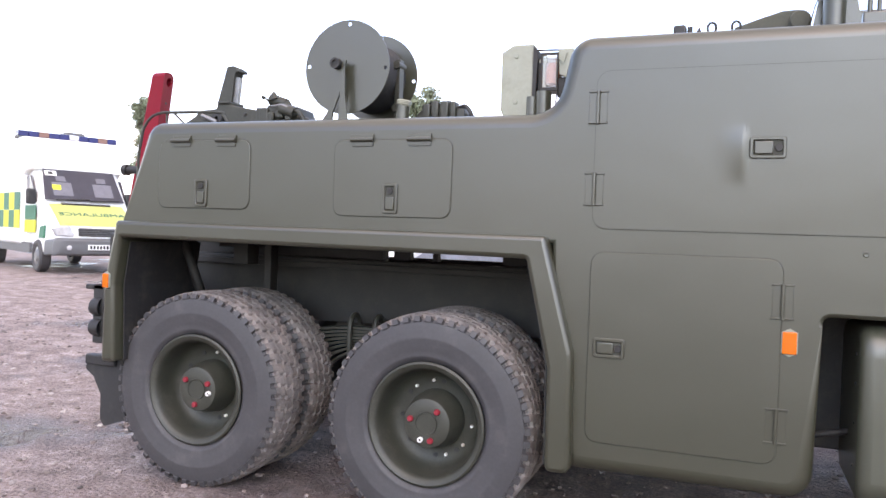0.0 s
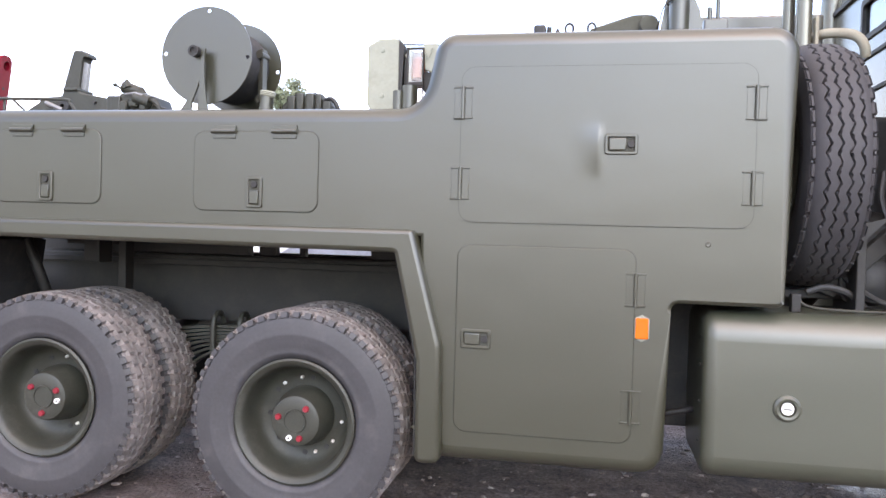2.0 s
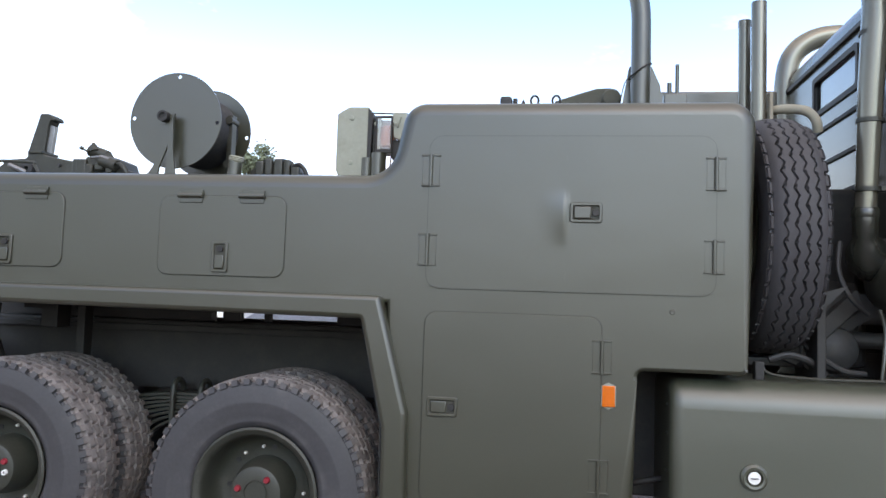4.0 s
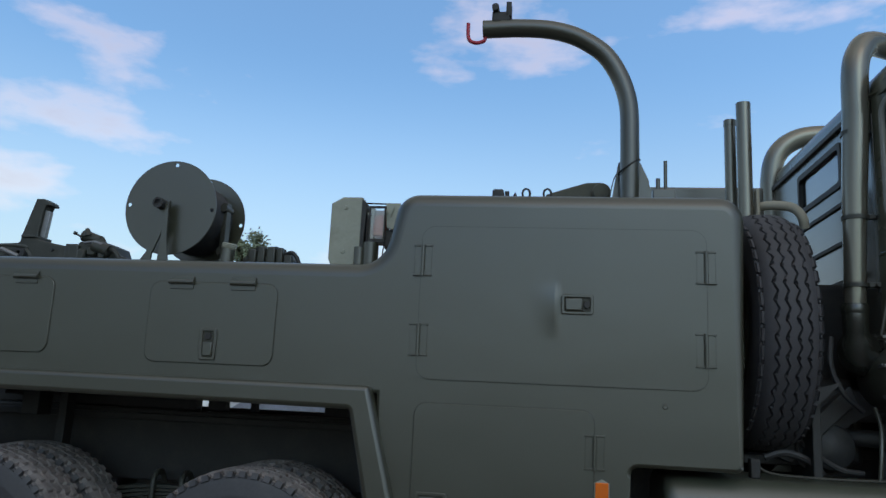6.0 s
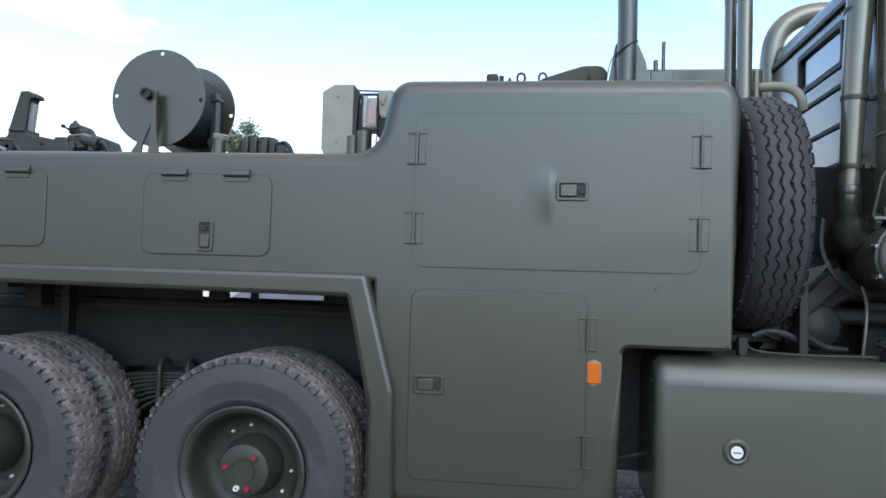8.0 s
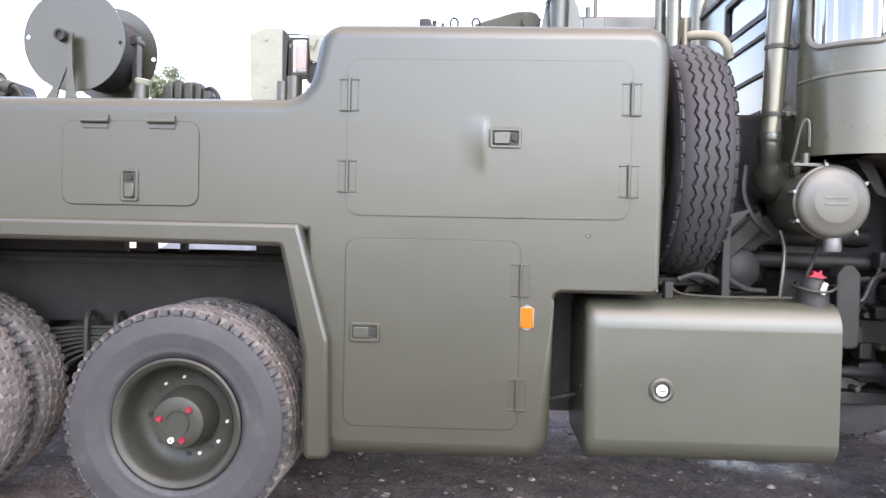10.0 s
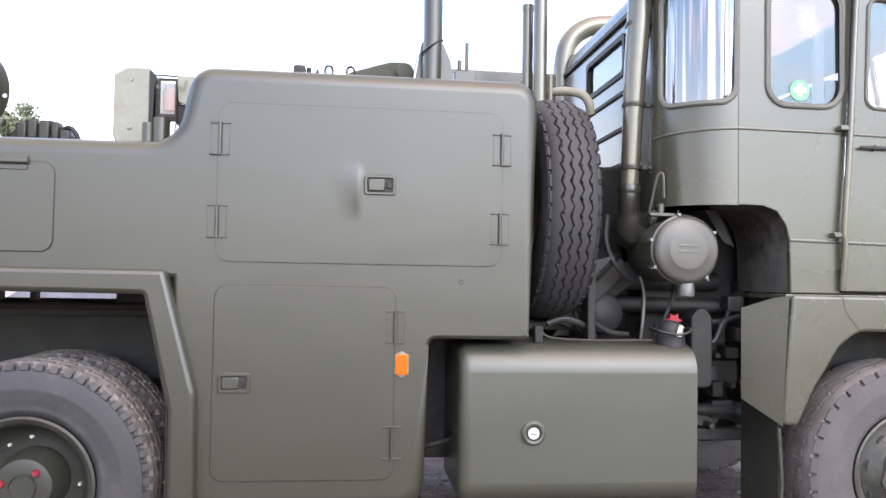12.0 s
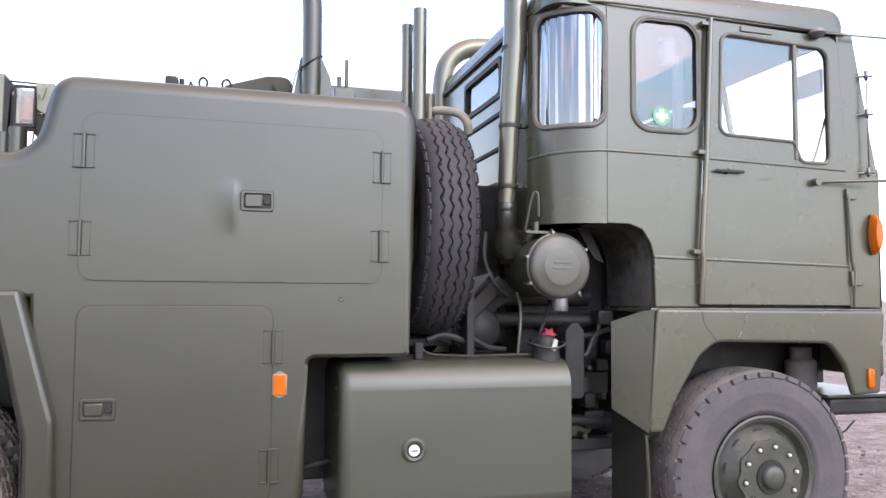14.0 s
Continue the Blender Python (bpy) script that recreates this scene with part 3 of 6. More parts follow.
HUBS = [(-2.645, 0.53), (-1.29, 0.505)]
for i, (x, z) in enumerate(HUBS):
    twin_wheel(x, z, 0.03, (266, 168)[i], ((83, -61), (127, 97, -7, -40, -73))[i], ((112, -75, 150, -35), (142, 181, 222, -90, -54, 80))[i], "dished olive twin wheel with red hub plugs")
    far = put("far_wheel", RIM, pose(x, 2.47, z, 0, 0, 180), truck)
    put("tyre", TYRE, Matrix(), far)
    far = put("far_wheel", RIM, pose(x, 2.135, z, 0, 0, 180), truck)
    put("tyre", TYRE, Matrix(), far)
    part("axle", join(cyl((x, 0.3, z), (x, 2.2, z), 0.075), lathe([(0.05, -0.2), (0.2, -0.13), (0.24, 0), (0.2, 0.13), (0.05, 0.2)], 24, "y", (x, 1.25, z))), OLIVE_DARK, truck)


def front_wheel(x, z, y, m=None):
    w = put("wheel", RIM_FRONT, m or pose(x, y, z), truck, "olive front wheel with bright nut covers")
    put("tyre", TYRE_FRONT, spin(0.2), w)
    put("hub", HUB_FRONT, Matrix(), w)
    put("hub_flange", FLANGE_FRONT, spin(radians(-8)), w)
    put("hub_ring", GREASE_RING, Matrix(), w, "dark greasy ring round the hub")
    for k in range(10):
        a = radians(8 + 36 * k)
        put("nut_ring", NUT_RING, pose(0.152 * math.cos(a), -0.0345, 0.152 * math.sin(a)), w)
        put("wheel_nut", CAP_FRONT, pose(0.152 * math.cos(a), -0.034, 0.152 * math.sin(a)), w)
        put("rim_slot", HOLE, pose(0.226 * math.cos(a + 0.3), 0.0285, 0.226 * math.sin(a + 0.3)) @ spin(-a - 0.3) @ Matrix.Diagonal((0.9, 1, 2.2, 1)), w)
    return w


front_wheel(2.74, 0.518, 0.02)
front_wheel(2.74, 0.518, 2.47, pose(2.74, 2.47, 0.518, 0, 0, 180))
part("axle", cyl((2.74, 0.3, 0.518), (2.74, 2.2, 0.518), 0.07), OLIVE_DARK, truck)
spare = put("spare_wheel", RIM, pose(0.938, 0.545, 1.782, 0, 0, -90) @ spin(0.35) @ Matrix.Diagonal((1.056, 0.865, 1.056, 1)), truck, "spare wheel standing upright behind the cab")
put("tyre", TYRE_SPARE, Matrix(), spare, "dusty spare tyre with zigzag tread")

# -- locker bodywork: one moulded shell --
shell = rounded([(-2.98, 1.984), (-0.705, 1.984), (-0.635, 2.319), (0.898, 2.319), (0.858, 1.147), (0.409, 1.147), (0.399, 0.4), (-0.66, 0.4), (-0.69, 1.40), (-3.14, 1.40)],
                [0.1, 0.14, 0.11, 0.11, 0.03, 0.03, 0.11, 0.11, 0, 0], 8)
body = part("locker_body", plate(shell, 0.0, 0.62, bevel=0.068, seg=8, tight=lambda p: (1.1 < p.z < 1.2 and p.x > 0.36) or (p.z < 1.45 and p.x < -0.6 and p.z > 0.55)), OLIVE, truck, "smooth olive moulded locker bodywork", smooth=60)
part("locker_body_far", plate(shell, 2.5, 1.9, bevel=0.05, seg=4), OLIVE, truck, smooth=60)
# wheel arch band
arch_out = [(-3.21, 0.645), (-3.2, 1.1), (-3.127, 1.437), (-0.712, 1.431), (-0.574, 0.92), (-0.563, 0.392)]
arch_in = [(-0.681, 0.392), (-0.684, 0.85), (-0.796, 1.327), (-3.09, 1.345), (-3.128, 1.08), (-3.112, 0.655)]
arch = part("wheel_arch", plate(rounded(arch_out + arch_in, [0.02, 0.03, 0.02, 0.02, 0.03, 0.04, 0.03, 0.02, 0.012, 0.012, 0.02, 0.015], 3), -0.06, 0.6, bevel=0.022, seg=3), OLIVE, truck, "flared olive wheel arch", smooth=50)
part("mudflap", plate(rounded([(-3.38, 0.64), (-3.16, 0.68), (-3.13, 0.3), (-3.285, 0.25), (-3.315, 0.29), (-3.315, 0.43), (-3.37, 0.53), (-3.44, 0.575)], 0.02), 0.06, 0.5), BLACK, truck, "black rubber mudflap behind the rear wheels")
part("arch_bracket", box(-3.42, -3.2, 0.04, 0.1, 0.6, 0.66, 0.01), BLACK, truck)


def hinge(x, z, vertical, parent, y=0.0, l=0.135, w=0.078):
    bm = bmesh.new()
    g = 0.006
    if vertical:
        box(x - w / 2, x - g, y - 0.002, y + 0.004, z - l / 2, z + l / 2, 0.001, 1, bm)
        box(x + g, x + w / 2, y - 0.003, y + 0.004, z - l / 2, z + l / 2, 0.0015, 1, bm)
        for e in (-1, 1):
            box(x - w / 2 - 0.004, x + w / 2 + 0.004, y - 0.008, y + 0.004, z + e * l / 2 - 0.004, z + e * l / 2 + 0.004, 0.002, 1, bm)
        cyl((x, y - 0.01, z - l / 2 - 0.004), (x, y - 0.01, z + l / 2 + 0.004), 0.008, 10, bm=bm)
    else:
        box(x - l / 2, x + l / 2, y - 0.006, y + 0.004, z - w * 0.42, z - g, 0.002, 1, bm)
        box(x - l / 2, x + l / 2, y - 0.006, y + 0.004, z + g, z + w * 0.36, 0.002, 1, bm)
        cyl((x - l / 2 - 0.004, y - 0.012, z), (x + l / 2 + 0.004, y - 0.012, z), 0.011, 10, bm=bm)
    return part("hinge", bm, OLIVE, parent)


def latch(x, z, upright, parent, y=0.0, l=0.15, w=0.095):
    """A recessed paddle latch: raised frame, dark well, paddle and lock barrel."""
    hx, hz = (w / 2, l / 2) if upright else (l / 2, w / 2)
    fr = part("latch", plate(rect(x - hx, x + hx, z - hz, z + hz, 0.012, 4), y - 0.011, y + 0.004, [rect(x - hx + 0.014, x + hx - 0.014, z - hz + 0.014, z + hz - 0.014, 0.006, 3)], 0.003, 1), OLIVE, parent)
    part("latch_well", box(x - hx + 0.012, x + hx - 0.012, y - 0.0035, y + 0.001, z - hz + 0.012, z + hz - 0.012, 0), SEAM, parent)
    if upright:
        part("paddle", box(x - hx + 0.018, x + hx - 0.018, y - 0.012, y - 0.003, z - hz + 0.018, z + hz * 0.1, 0.004), OLIVE, parent)
        part("lock_barrel", lathe([(0.0, -0.009), (0.014, -0.009), (0.016, -0.006), (0.016, 0.0)], 16, "y", (x, y - 0.002, z + hz * 0.5)), OLIVE_DARK, parent)
    else:
        part("paddle", box(x - hx + 0.018, x + hx * 0.28, y - 0.012, y - 0.003, z - hz + 0.018, z + hz - 0.018, 0.004), OLIVE, parent)
        part("lock_barrel", lathe([(0.0, -0.009), (0.014, -0.009), (0.016, -0.006), (0.016, 0.0)], 16, "y", (x + hx * 0.6, y - 0.002, z)), OLIVE_DARK, parent)
    return fr


def locker_door(x0, x1, z0, z1, r, label, dent=None):
    """A flush door: a panel a little proud of the shell inside a dark seal line."""
    bm = plate(rect(x0, x1, z0, z1, r, 8), -0.006, 0.003, bevel=0.003, seg=2)
    if dent:
        cx, cz, rx, rz, depth = dent
        bm.free()
        bm = bmesh.new()
        nx, nz = 90, 50
        g = []
        for j in range(nz + 1):
            row = []
            for i in range(nx + 1):
                x, z = x0 + (x1 - x0) * i / nx, z0 + (z1 - z0) * j / nz
                # corners rounded by sliding the grid's border inwards
                ex, ez = min(x - x0, x1 - x), min(z - z0, z1 - z)
                if ex < r and ez < r:
                    k = max(r - ex, r - ez) / math.hypot(r - ex, r - ez)
                    x += (1 - k) * (r - ex) * (1 if x < (x0 + x1) / 2 else -1)
                    z += (1 - k) * (r - ez) * (1 if z < (z0 + z1) / 2 else -1)
                u, w = (cx - x) / rx, (z - cz) / rz
                w *= 1.0 if w > 0 else 0.6
                y = -0.006
                if 0 <= u < 1 and abs(w) < 1:
                    y -= depth * (1 - u) ** 1.7 * (1 - w * w) ** 2
                row.append(bm.verts.new((x, y + 0.0012 * noise.noise((x * 2.2, z * 2.2, 3)), z)))
            g.append(row)
        for j in range(nz):
            for i in range(nx):
                bm.faces.new((g[j][i], g[j][i + 1], g[j + 1][i + 1], g[j + 1][i]))
        rim = [e for e in bm.edges if len(e.link_faces) == 1]
        ext = bmesh.ops.extrude_edge_only(bm, edges=rim)
        bmesh.ops.translate(bm, verts=[v for v in ext["geom"] if isinstance(v, bmesh.types.BMVert)], vec=(0, 0.01, 0))
    d = part("locker_door", bm, OLIVE, truck, label, smooth=60)
    s = 0.0025
    part("seal", plate(rect(x0 - s, x1 + s, z0 - s, z1 + s, r + s, 8), -0.0025, 0.002, [rect(x0 + 0.005, x1 - 0.005, z0 + 0.005, z1 - 0.005, r, 8)]), SEAM, d)
    return d


d = locker_door(-0.516, 0.723, 1.472, 2.156, 0.06, "wide olive upper locker door with a dent beside its latch", (0.093, 1.822, 0.13, 0.1, 0.011))
part("door_joint", box(0.094, 0.0965, -0.0085, 0.0, 1.476, 2.152, 0), OLIVE, d)
for x, z in ((-0.508, 1.999), (-0.513, 1.643), (0.721, 1.993), (0.716, 1.639)):
    hinge(x, z, True, d, -0.005)
latch(0.18, 1.819, False, d, -0.005, 0.138, 0.088)
d = locker_door(-0.515, 0.258, 0.537, 1.37, 0.055, "olive lower locker door with paddle latch and two hinges")
for x, z in ((0.259, 1.199), (0.2515, 0.696)):
    hinge(x, z, True, d, -0.005)
latch(-0.424, 0.954, False, d, -0.005, 0.135, 0.085)
d = locker_door(-1.801, -1.18, 1.497, 1.871, 0.05, "small olive locker flap hinged along its top")
for x in (-1.647, -1.344):
    hinge(x, 1.87, False, d, -0.005, 0.115)
latch(-1.49, 1.586, True, d, -0.005, 0.145, 0.08)
d = locker_door(-2.883, -2.298, 1.516, 1.879, 0.05, "small olive locker flap hinged along its top")
for x in (-2.734, -2.445):
    hinge(x, 1.876, False, d, -0.005, 0.115)
latch(-2.598, 1.598, True, d, -0.005, 0.145, 0.08)


def reflector(x, z, h=0.115, w=0.062, y=0.0, name="side_reflector"):
    pts = [(x - w / 2, z - h * 0.36), (x, z - h / 2), (x + w / 2, z - h * 0.36), (x + w / 2, z + h * 0.36), (x, z + h / 2), (x - w / 2, z + h * 0.36)]
    o = part(name, plate(pts, y - 0.008, y + 0.004, bevel=0.002, seg=1), CREAM, truck, "orange side reflector in a pale frame")
    part("lens", box(x - w / 2 + 0.004, x + w / 2 - 0.004, y - 0.014, y - 0.007, z - h * 0.39, z + h * 0.39, 0.004), ORANGE, o)


reflector(0.29, 1.036)
reflector(-3.172, 1.102, 0.1, 0.05, -0.062)
# drain loops under the locker and a dimple in its corner
for x in (-0.45, 0.24):
    part("drain_loop", tube([(x - 0.03, 0.12, 0.405), (x, 0.1, 0.375), (x + 0.03, 0.12, 0.405)], 0.004, 6), STEEL, truck)
part("dimple", lathe([(0.0, -0.001), (0.006, -0.003), (0.009, -0.003), (0.014, 0.001)], 12, "y", (0.548, 0.0, 1.402)), OLIVE, truck)

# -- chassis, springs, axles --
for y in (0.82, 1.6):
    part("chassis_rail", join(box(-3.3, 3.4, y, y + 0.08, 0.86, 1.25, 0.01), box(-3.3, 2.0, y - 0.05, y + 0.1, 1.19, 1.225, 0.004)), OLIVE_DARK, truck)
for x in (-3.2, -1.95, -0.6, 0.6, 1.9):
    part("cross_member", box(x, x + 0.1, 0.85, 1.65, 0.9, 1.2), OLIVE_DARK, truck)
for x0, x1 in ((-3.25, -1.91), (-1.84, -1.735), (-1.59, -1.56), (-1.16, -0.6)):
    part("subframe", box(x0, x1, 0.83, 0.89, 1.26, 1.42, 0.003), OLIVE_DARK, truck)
# added black sheet, no truck part: keeps the gap dark before the lit far locker
part("deck_blocker", box(-3.3, -1.94, 0.95, 0.97, 1.2, 1.42, 0.0), BLACK, truck)
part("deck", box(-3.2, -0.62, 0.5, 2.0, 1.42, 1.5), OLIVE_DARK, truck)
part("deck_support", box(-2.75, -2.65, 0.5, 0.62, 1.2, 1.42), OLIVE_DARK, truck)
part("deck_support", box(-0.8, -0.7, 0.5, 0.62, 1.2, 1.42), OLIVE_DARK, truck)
part("brace", tube([(-3.1, 0.45, 1.38), (-2.95, 0.5, 0.95)], 0.03, 8), OLIVE_DARK, truck)
part("brace", box(-2.95, -2.62, 0.62, 0.66, 1.3, 1.335), OLIVE_DARK, truck)
part("brace", join(box(-2.6, -2.55, 0.6, 0.68, 0.95, 1.36)), OLIVE_DARK, truck)
for y in (0.69, 1.75):
    sp = part("leaf_spring", box(-2.02, -1.88, y - 0.02, y + 0.08, 0.6, 0.74), OLIVE_DARK, truck, "muddy pack of leaf springs")
    for k in range(8):
        L = 0.62 - 0.055 * k
        path = [(-1.95 + L * u, y + 0.03, 0.86 - 0.019 * k - 0.1 * u * u) for u in [i / 6 - 1 for i in range(13)]]
        bm = bmesh.new()
        rows = [[bm.verts.new((x, yy, z + dz)) for yy, dz in ((y - 0.01, 0), (y + 0.07, 0), (y + 0.07, -0.015), (y - 0.01, -0.015))] for x, _, z in path]
        for a, b in zip(rows, rows[1:]):
            for i in range(4):
                bm.faces.new((a[i], a[(i + 1) % 4], b[(i + 1) % 4], b[i]))
        bm.faces.new(rows[0])
        bm.faces.new(rows[-1])
        part("leaf", bm, OLIVE_WHEEL, sp)
    for x in (-2.03, -1.87):
        part("u_bolt", tube(smooth_path([(x, y - 0.03, 0.64), (x, y - 0.03, 0.87), (x, y + 0.03, 0.925), (x, y + 0.09, 0.87), (x, y + 0.09, 0.64)], 5), 0.016, 8), OLIVE_WHEEL, sp)
part("lamp_bracket", join(box(-3.41, -3.33, 0.08, 0.12, 0.72, 1.06, 0.006), box(-3.47, -3.33, 0.08, 0.12, 1.03, 1.06, 0.006)), BLACK, truck)
part("tail_beam", box(-3.42, -3.3, 0.15, 2.35, 0.95, 1.1), BLACK, truck)
part("rear_lamp", lathe([(0.0, -0.03), (0.05, -0.03), (0.055, 0.0), (0.055, 0.04)], 16, "x", (-3.385, 0.1, 0.81)), BLACK, truck)
part("rear_lamp", lathe([(0.0, -0.03), (0.05, -0.03), (0.055, 0.0), (0.055, 0.04)], 16, "x", (-3.385, 0.1, 0.93)), BLACK, truck)

# -- fuel tank --
tank_side = rounded([(0.0, 0.41), (0.6, 0.41), (0.6, 1.12), (0.0, 1.12)], [0.1, 0.1, 0.1, 0.12], 8)
bm = plate(tank_side, 0.55, 1.646, axis="x", bevel=0.05, seg=6)
tank = part("fuel_tank", bm, TANK_PAINT, truck, "olive steel fuel tank slung beneath the locker", smooth=60)
part("fuel_gauge", join(lathe([(0.0, 0.002), (0.03, 0.002), (0.034, -0.014), (0.044, -0.016), (0.054, -0.008), (0.056, 0.004)], 32, "y", (0.882, -0.002, 0.734))), OLIVE_GLOSS, tank, "round fuel gauge in an olive bezel")
part("gauge_dial", lathe([(0.0, -0.012), (0.025, -0.011), (0.026, -0.006)], 24, "y", (0.882, -0.002, 0.734)), WHITE, tank)
part("gauge_needle", box(0.867, 0.897, -0.018, -0.013, 0.731, 0.735, 0), BLACK, tank)
cap = part("filler_cap", lathe([(0.0, 0.125), (0.026, 0.122), (0.048, 0.108), (0.059, 0.08), (0.06, 0.05)], 28, "z", (1.575, 0.14, 1.11)), BLACK, tank, "dark domed filler cap with a bright clasp")
part("filler_collar", lathe([(0.05, 0.06), (0.066, 0.055), (0.068, 0.02), (0.075, 0.0), (0.075, -0.01)], 28, "z", (1.575, 0.14, 1.11)), OLIVE_DARK, tank)
part("cap_clasp", plate(rounded([(1.57, 1.165), (1.597, 1.16), (1.61, 1.212), (1.588, 1.218)], 0.004), 0.068, 0.078), CHROME, tank)
part("cap_loop", tube([(1.575 + 0.095 * math.cos(a), 0.14 + 0.085 * math.sin(a), 1.185 + 0.012 * math.cos(a * 2)) for a in [2 * math.pi * k / 28 for k in range(28)]], 0.006, 8, closed=True), OLIVE_WHEEL, tank)
for z in (0.55, 0.72, 0.88, 1.0):
    part("stud", lathe([(0.0, -0.006), (0.005, -0.006), (0.006, 0.0)], 8, "x", (0.551, 0.12, z)), OLIVE_DARK, tank)
star = [(1.62 + (0.04 if k % 2 == 0 else 0.022) * math.cos(math.pi * k / 6), 1.232 + (0.036 if k % 2 == 0 else 0.02) * math.sin(math.pi * k / 6)) for k in range(12)]
part("drain_tap", join(plate(star, 0.2, 0.225), cyl((1.62, 0.225, 1.2), (1.62, 0.235, 1.23), 0.012)), RED_PLASTIC, truck, "red star-shaped tap handle")
part("tap_stem", cyl((1.62, 0.24, 1.0), (1.62, 0.235, 1.22), 0.014), BLACK, truck)
part("tank_strap", tube(smooth_path([(0.95, 0.2, 1.19), (1.0, 0.18, 1.145), (1.2, 0.15, 1.135), (1.48, 0.13, 1.14)], 6), 0.006, 8), OLIVE_WHEEL, truck)
part("tank_bracket", box(0.92, 0.96, 0.15, 0.2, 1.12, 1.2), OLIVE_DARK, truck)
for x in (0.75, 1.4):
    part("tank_bearer", box(x, x + 0.08, 0.55, 0.85, 0.45, 1.0), OLIVE_DARK, truck)
part("step_rod", tube([(0.36, 0.3, 0.6), (0.62, 0.3, 0.66)], 0.015, 8), BLACK, truck)

# -- cable reel --
reel = part("cable_reel", lathe([(0.0, 0.5), (0.11, 0.5), (0.11, 0.885), (0.0, 0.885)], 32, "y", (-2.007, 0, 2.348)), OLIVE_DARK, truck, "large olive cable reel on an upright stand")


def flange(y, holes, lift=0.0):
    out = [(-2.007 + 0.265 * math.cos(a), 2.348 + lift + 0.265 * math.sin(a)) for a in [2 * math.pi * k / 72 for k in range(72)]]
    hs = [[(-2.007 + 0.242 * math.cos(b) + 0.011 * math.cos(a), 2.348 + lift + 0.242 * math.sin(b) + 0.011 * math.sin(a)) for a in [2 * math.pi * k / 10 for k in range(10)]] for b in holes]
    return part("flange", plate(out, y, y + 0.006, hs, 0.0015, 1), OLIVE, reel)


flange(0.49, [radians(a) for a in (87, 177, 267, 357)])
flange(0.89, [radians(a) for a in (85, 355, 175)], 0.012)
part("wound_cable", lathe([(0.11, 0.5), (0.185, 0.5), (0.2, 0.53)] + [(0.195 + 0.014 * (k % 2), 0.54 + 0.02 * k) for k in range(17)] + [(0.19, 0.885), (0.11, 0.887)], 40, "y", (-2.007, 0, 2.348)), BLACK, reel)
part("reel_axle", join(cyl((-2.03, 0.4, 2.352), (-2.03, 0.98, 2.352), 0.024), lathe([(0.018, -0.05), (0.03, -0.05), (0.03, 0.0), (0.018, 0.0)], 20, "y", (-2.03, 0.44, 2.352))), OLIVE_DARK, reel)
part("reel_stand", join(plate([(-2.03, 2.373), (-1.98, 2.373), (-1.994, 2.263), (-2.02, 2.173), (-2.055, 2.083), (-2.07, 1.95), (-2.16, 1.95), (-2.125, 2.033), (-2.09, 2.083), (-2.05, 2.173)], 0.43, 0.445), plate([(-2.0, 2.353), (-1.982, 2.353), (-1.975, 2.173), (-1.94, 1.95), (-2.02, 1.95), (-2.006, 2.173)], 0.42, 0.43), box(-2.09, -1.95, 0.42, 0.47, 1.5, 1.96, 0.003)), OLIVE, reel, "flat steel stand")
part("reel_stand", join(plate([(-2.06, 2.353), (-2.0, 2.363), (-1.97, 1.5), (-2.09, 1.5)], 0.95, 0.97)), OLIVE, reel)
reel.location.x = -0.012
part("cable_guide", join(box(-1.81, -1.78, 0.72, 0.78, 1.5, 2.435, 0.004), cyl((-1.795, 0.7, 2.4), (-1.795, 0.8, 2.4), 0.022), cyl((-1.795, 0.7, 2.15), (-1.795, 0.8, 2.15), 0.022)), OLIVE_WHEEL, reel)

# -- gear on the rear deck --
part("filler_neck", cyl((-1.715, 0.55, 1.5), (-1.687, 0.55, 2.135), 0.0375), OLIVE, truck)
part("filler_top", lathe([(0.0, 0.03), (0.036, 0.03), (0.042, 0.024)] + [(0.043 - 0.003 * (k % 2), 0.022 - 0.004 * k) for k in range(6)] + [(0.036, -0.004)], 24, "z"), CREAM, truck, "pale ribbed filler cap", at=pose(-1.684, 0.55, 2.133, 0, 8, 0))
rnd = random.Random(8)
block = part("valve_block", plate(rounded([(-1.68, 1.9), (-1.36, 1.9), (-1.37, 2.09), (-1.42, 2.13), (-1.45, 2.157), (-1.6, 2.15), (-1.64, 2.13), (-1.68, 2.1)], 0.012), 0.7, 0.9, bevel=0.012), OLIVE_WHEEL, truck, "dark hydraulic valve block")
for x, z, w, h in ((-1.64, 2.06, 0.05, 0.09), (-1.585, 2.07, 0.045, 0.095), (-1.53, 2.05, 0.05, 0.115), (-1.47, 2.06, 0.035, 0.1), (-1.43, 2.04, 0.05, 0.08)):
    part("valve", box(x, x + w, 0.675, 0.72, z, z + h, 0.01, 2), OLIVE_WHEEL, block)
for x, z in ((-1.6, 2.16), (-1.5, 2.165), (-1.455, 2.15)):
    part("valve_knob", cyl((x, 0.74, z - 0.02), (x, 0.74, z + 0.008), 0.016, 10), BLACK, block)
part("valve_hose", tube(smooth_path([(-1.43, 0.7, 2.12), (-1.38, 0.68, 2.13), (-1.34, 0.68, 2.08), (-1.32, 0.7, 1.95)], 5), 0.012, 8), BLACK, block)
block.location = (0.012, 0, 0.012)
part("deck_boxes", box(-2.0, -1.1, 0.66, 1.2, 1.5, 1.98, 0.02), OLIVE_WHEEL, truck)
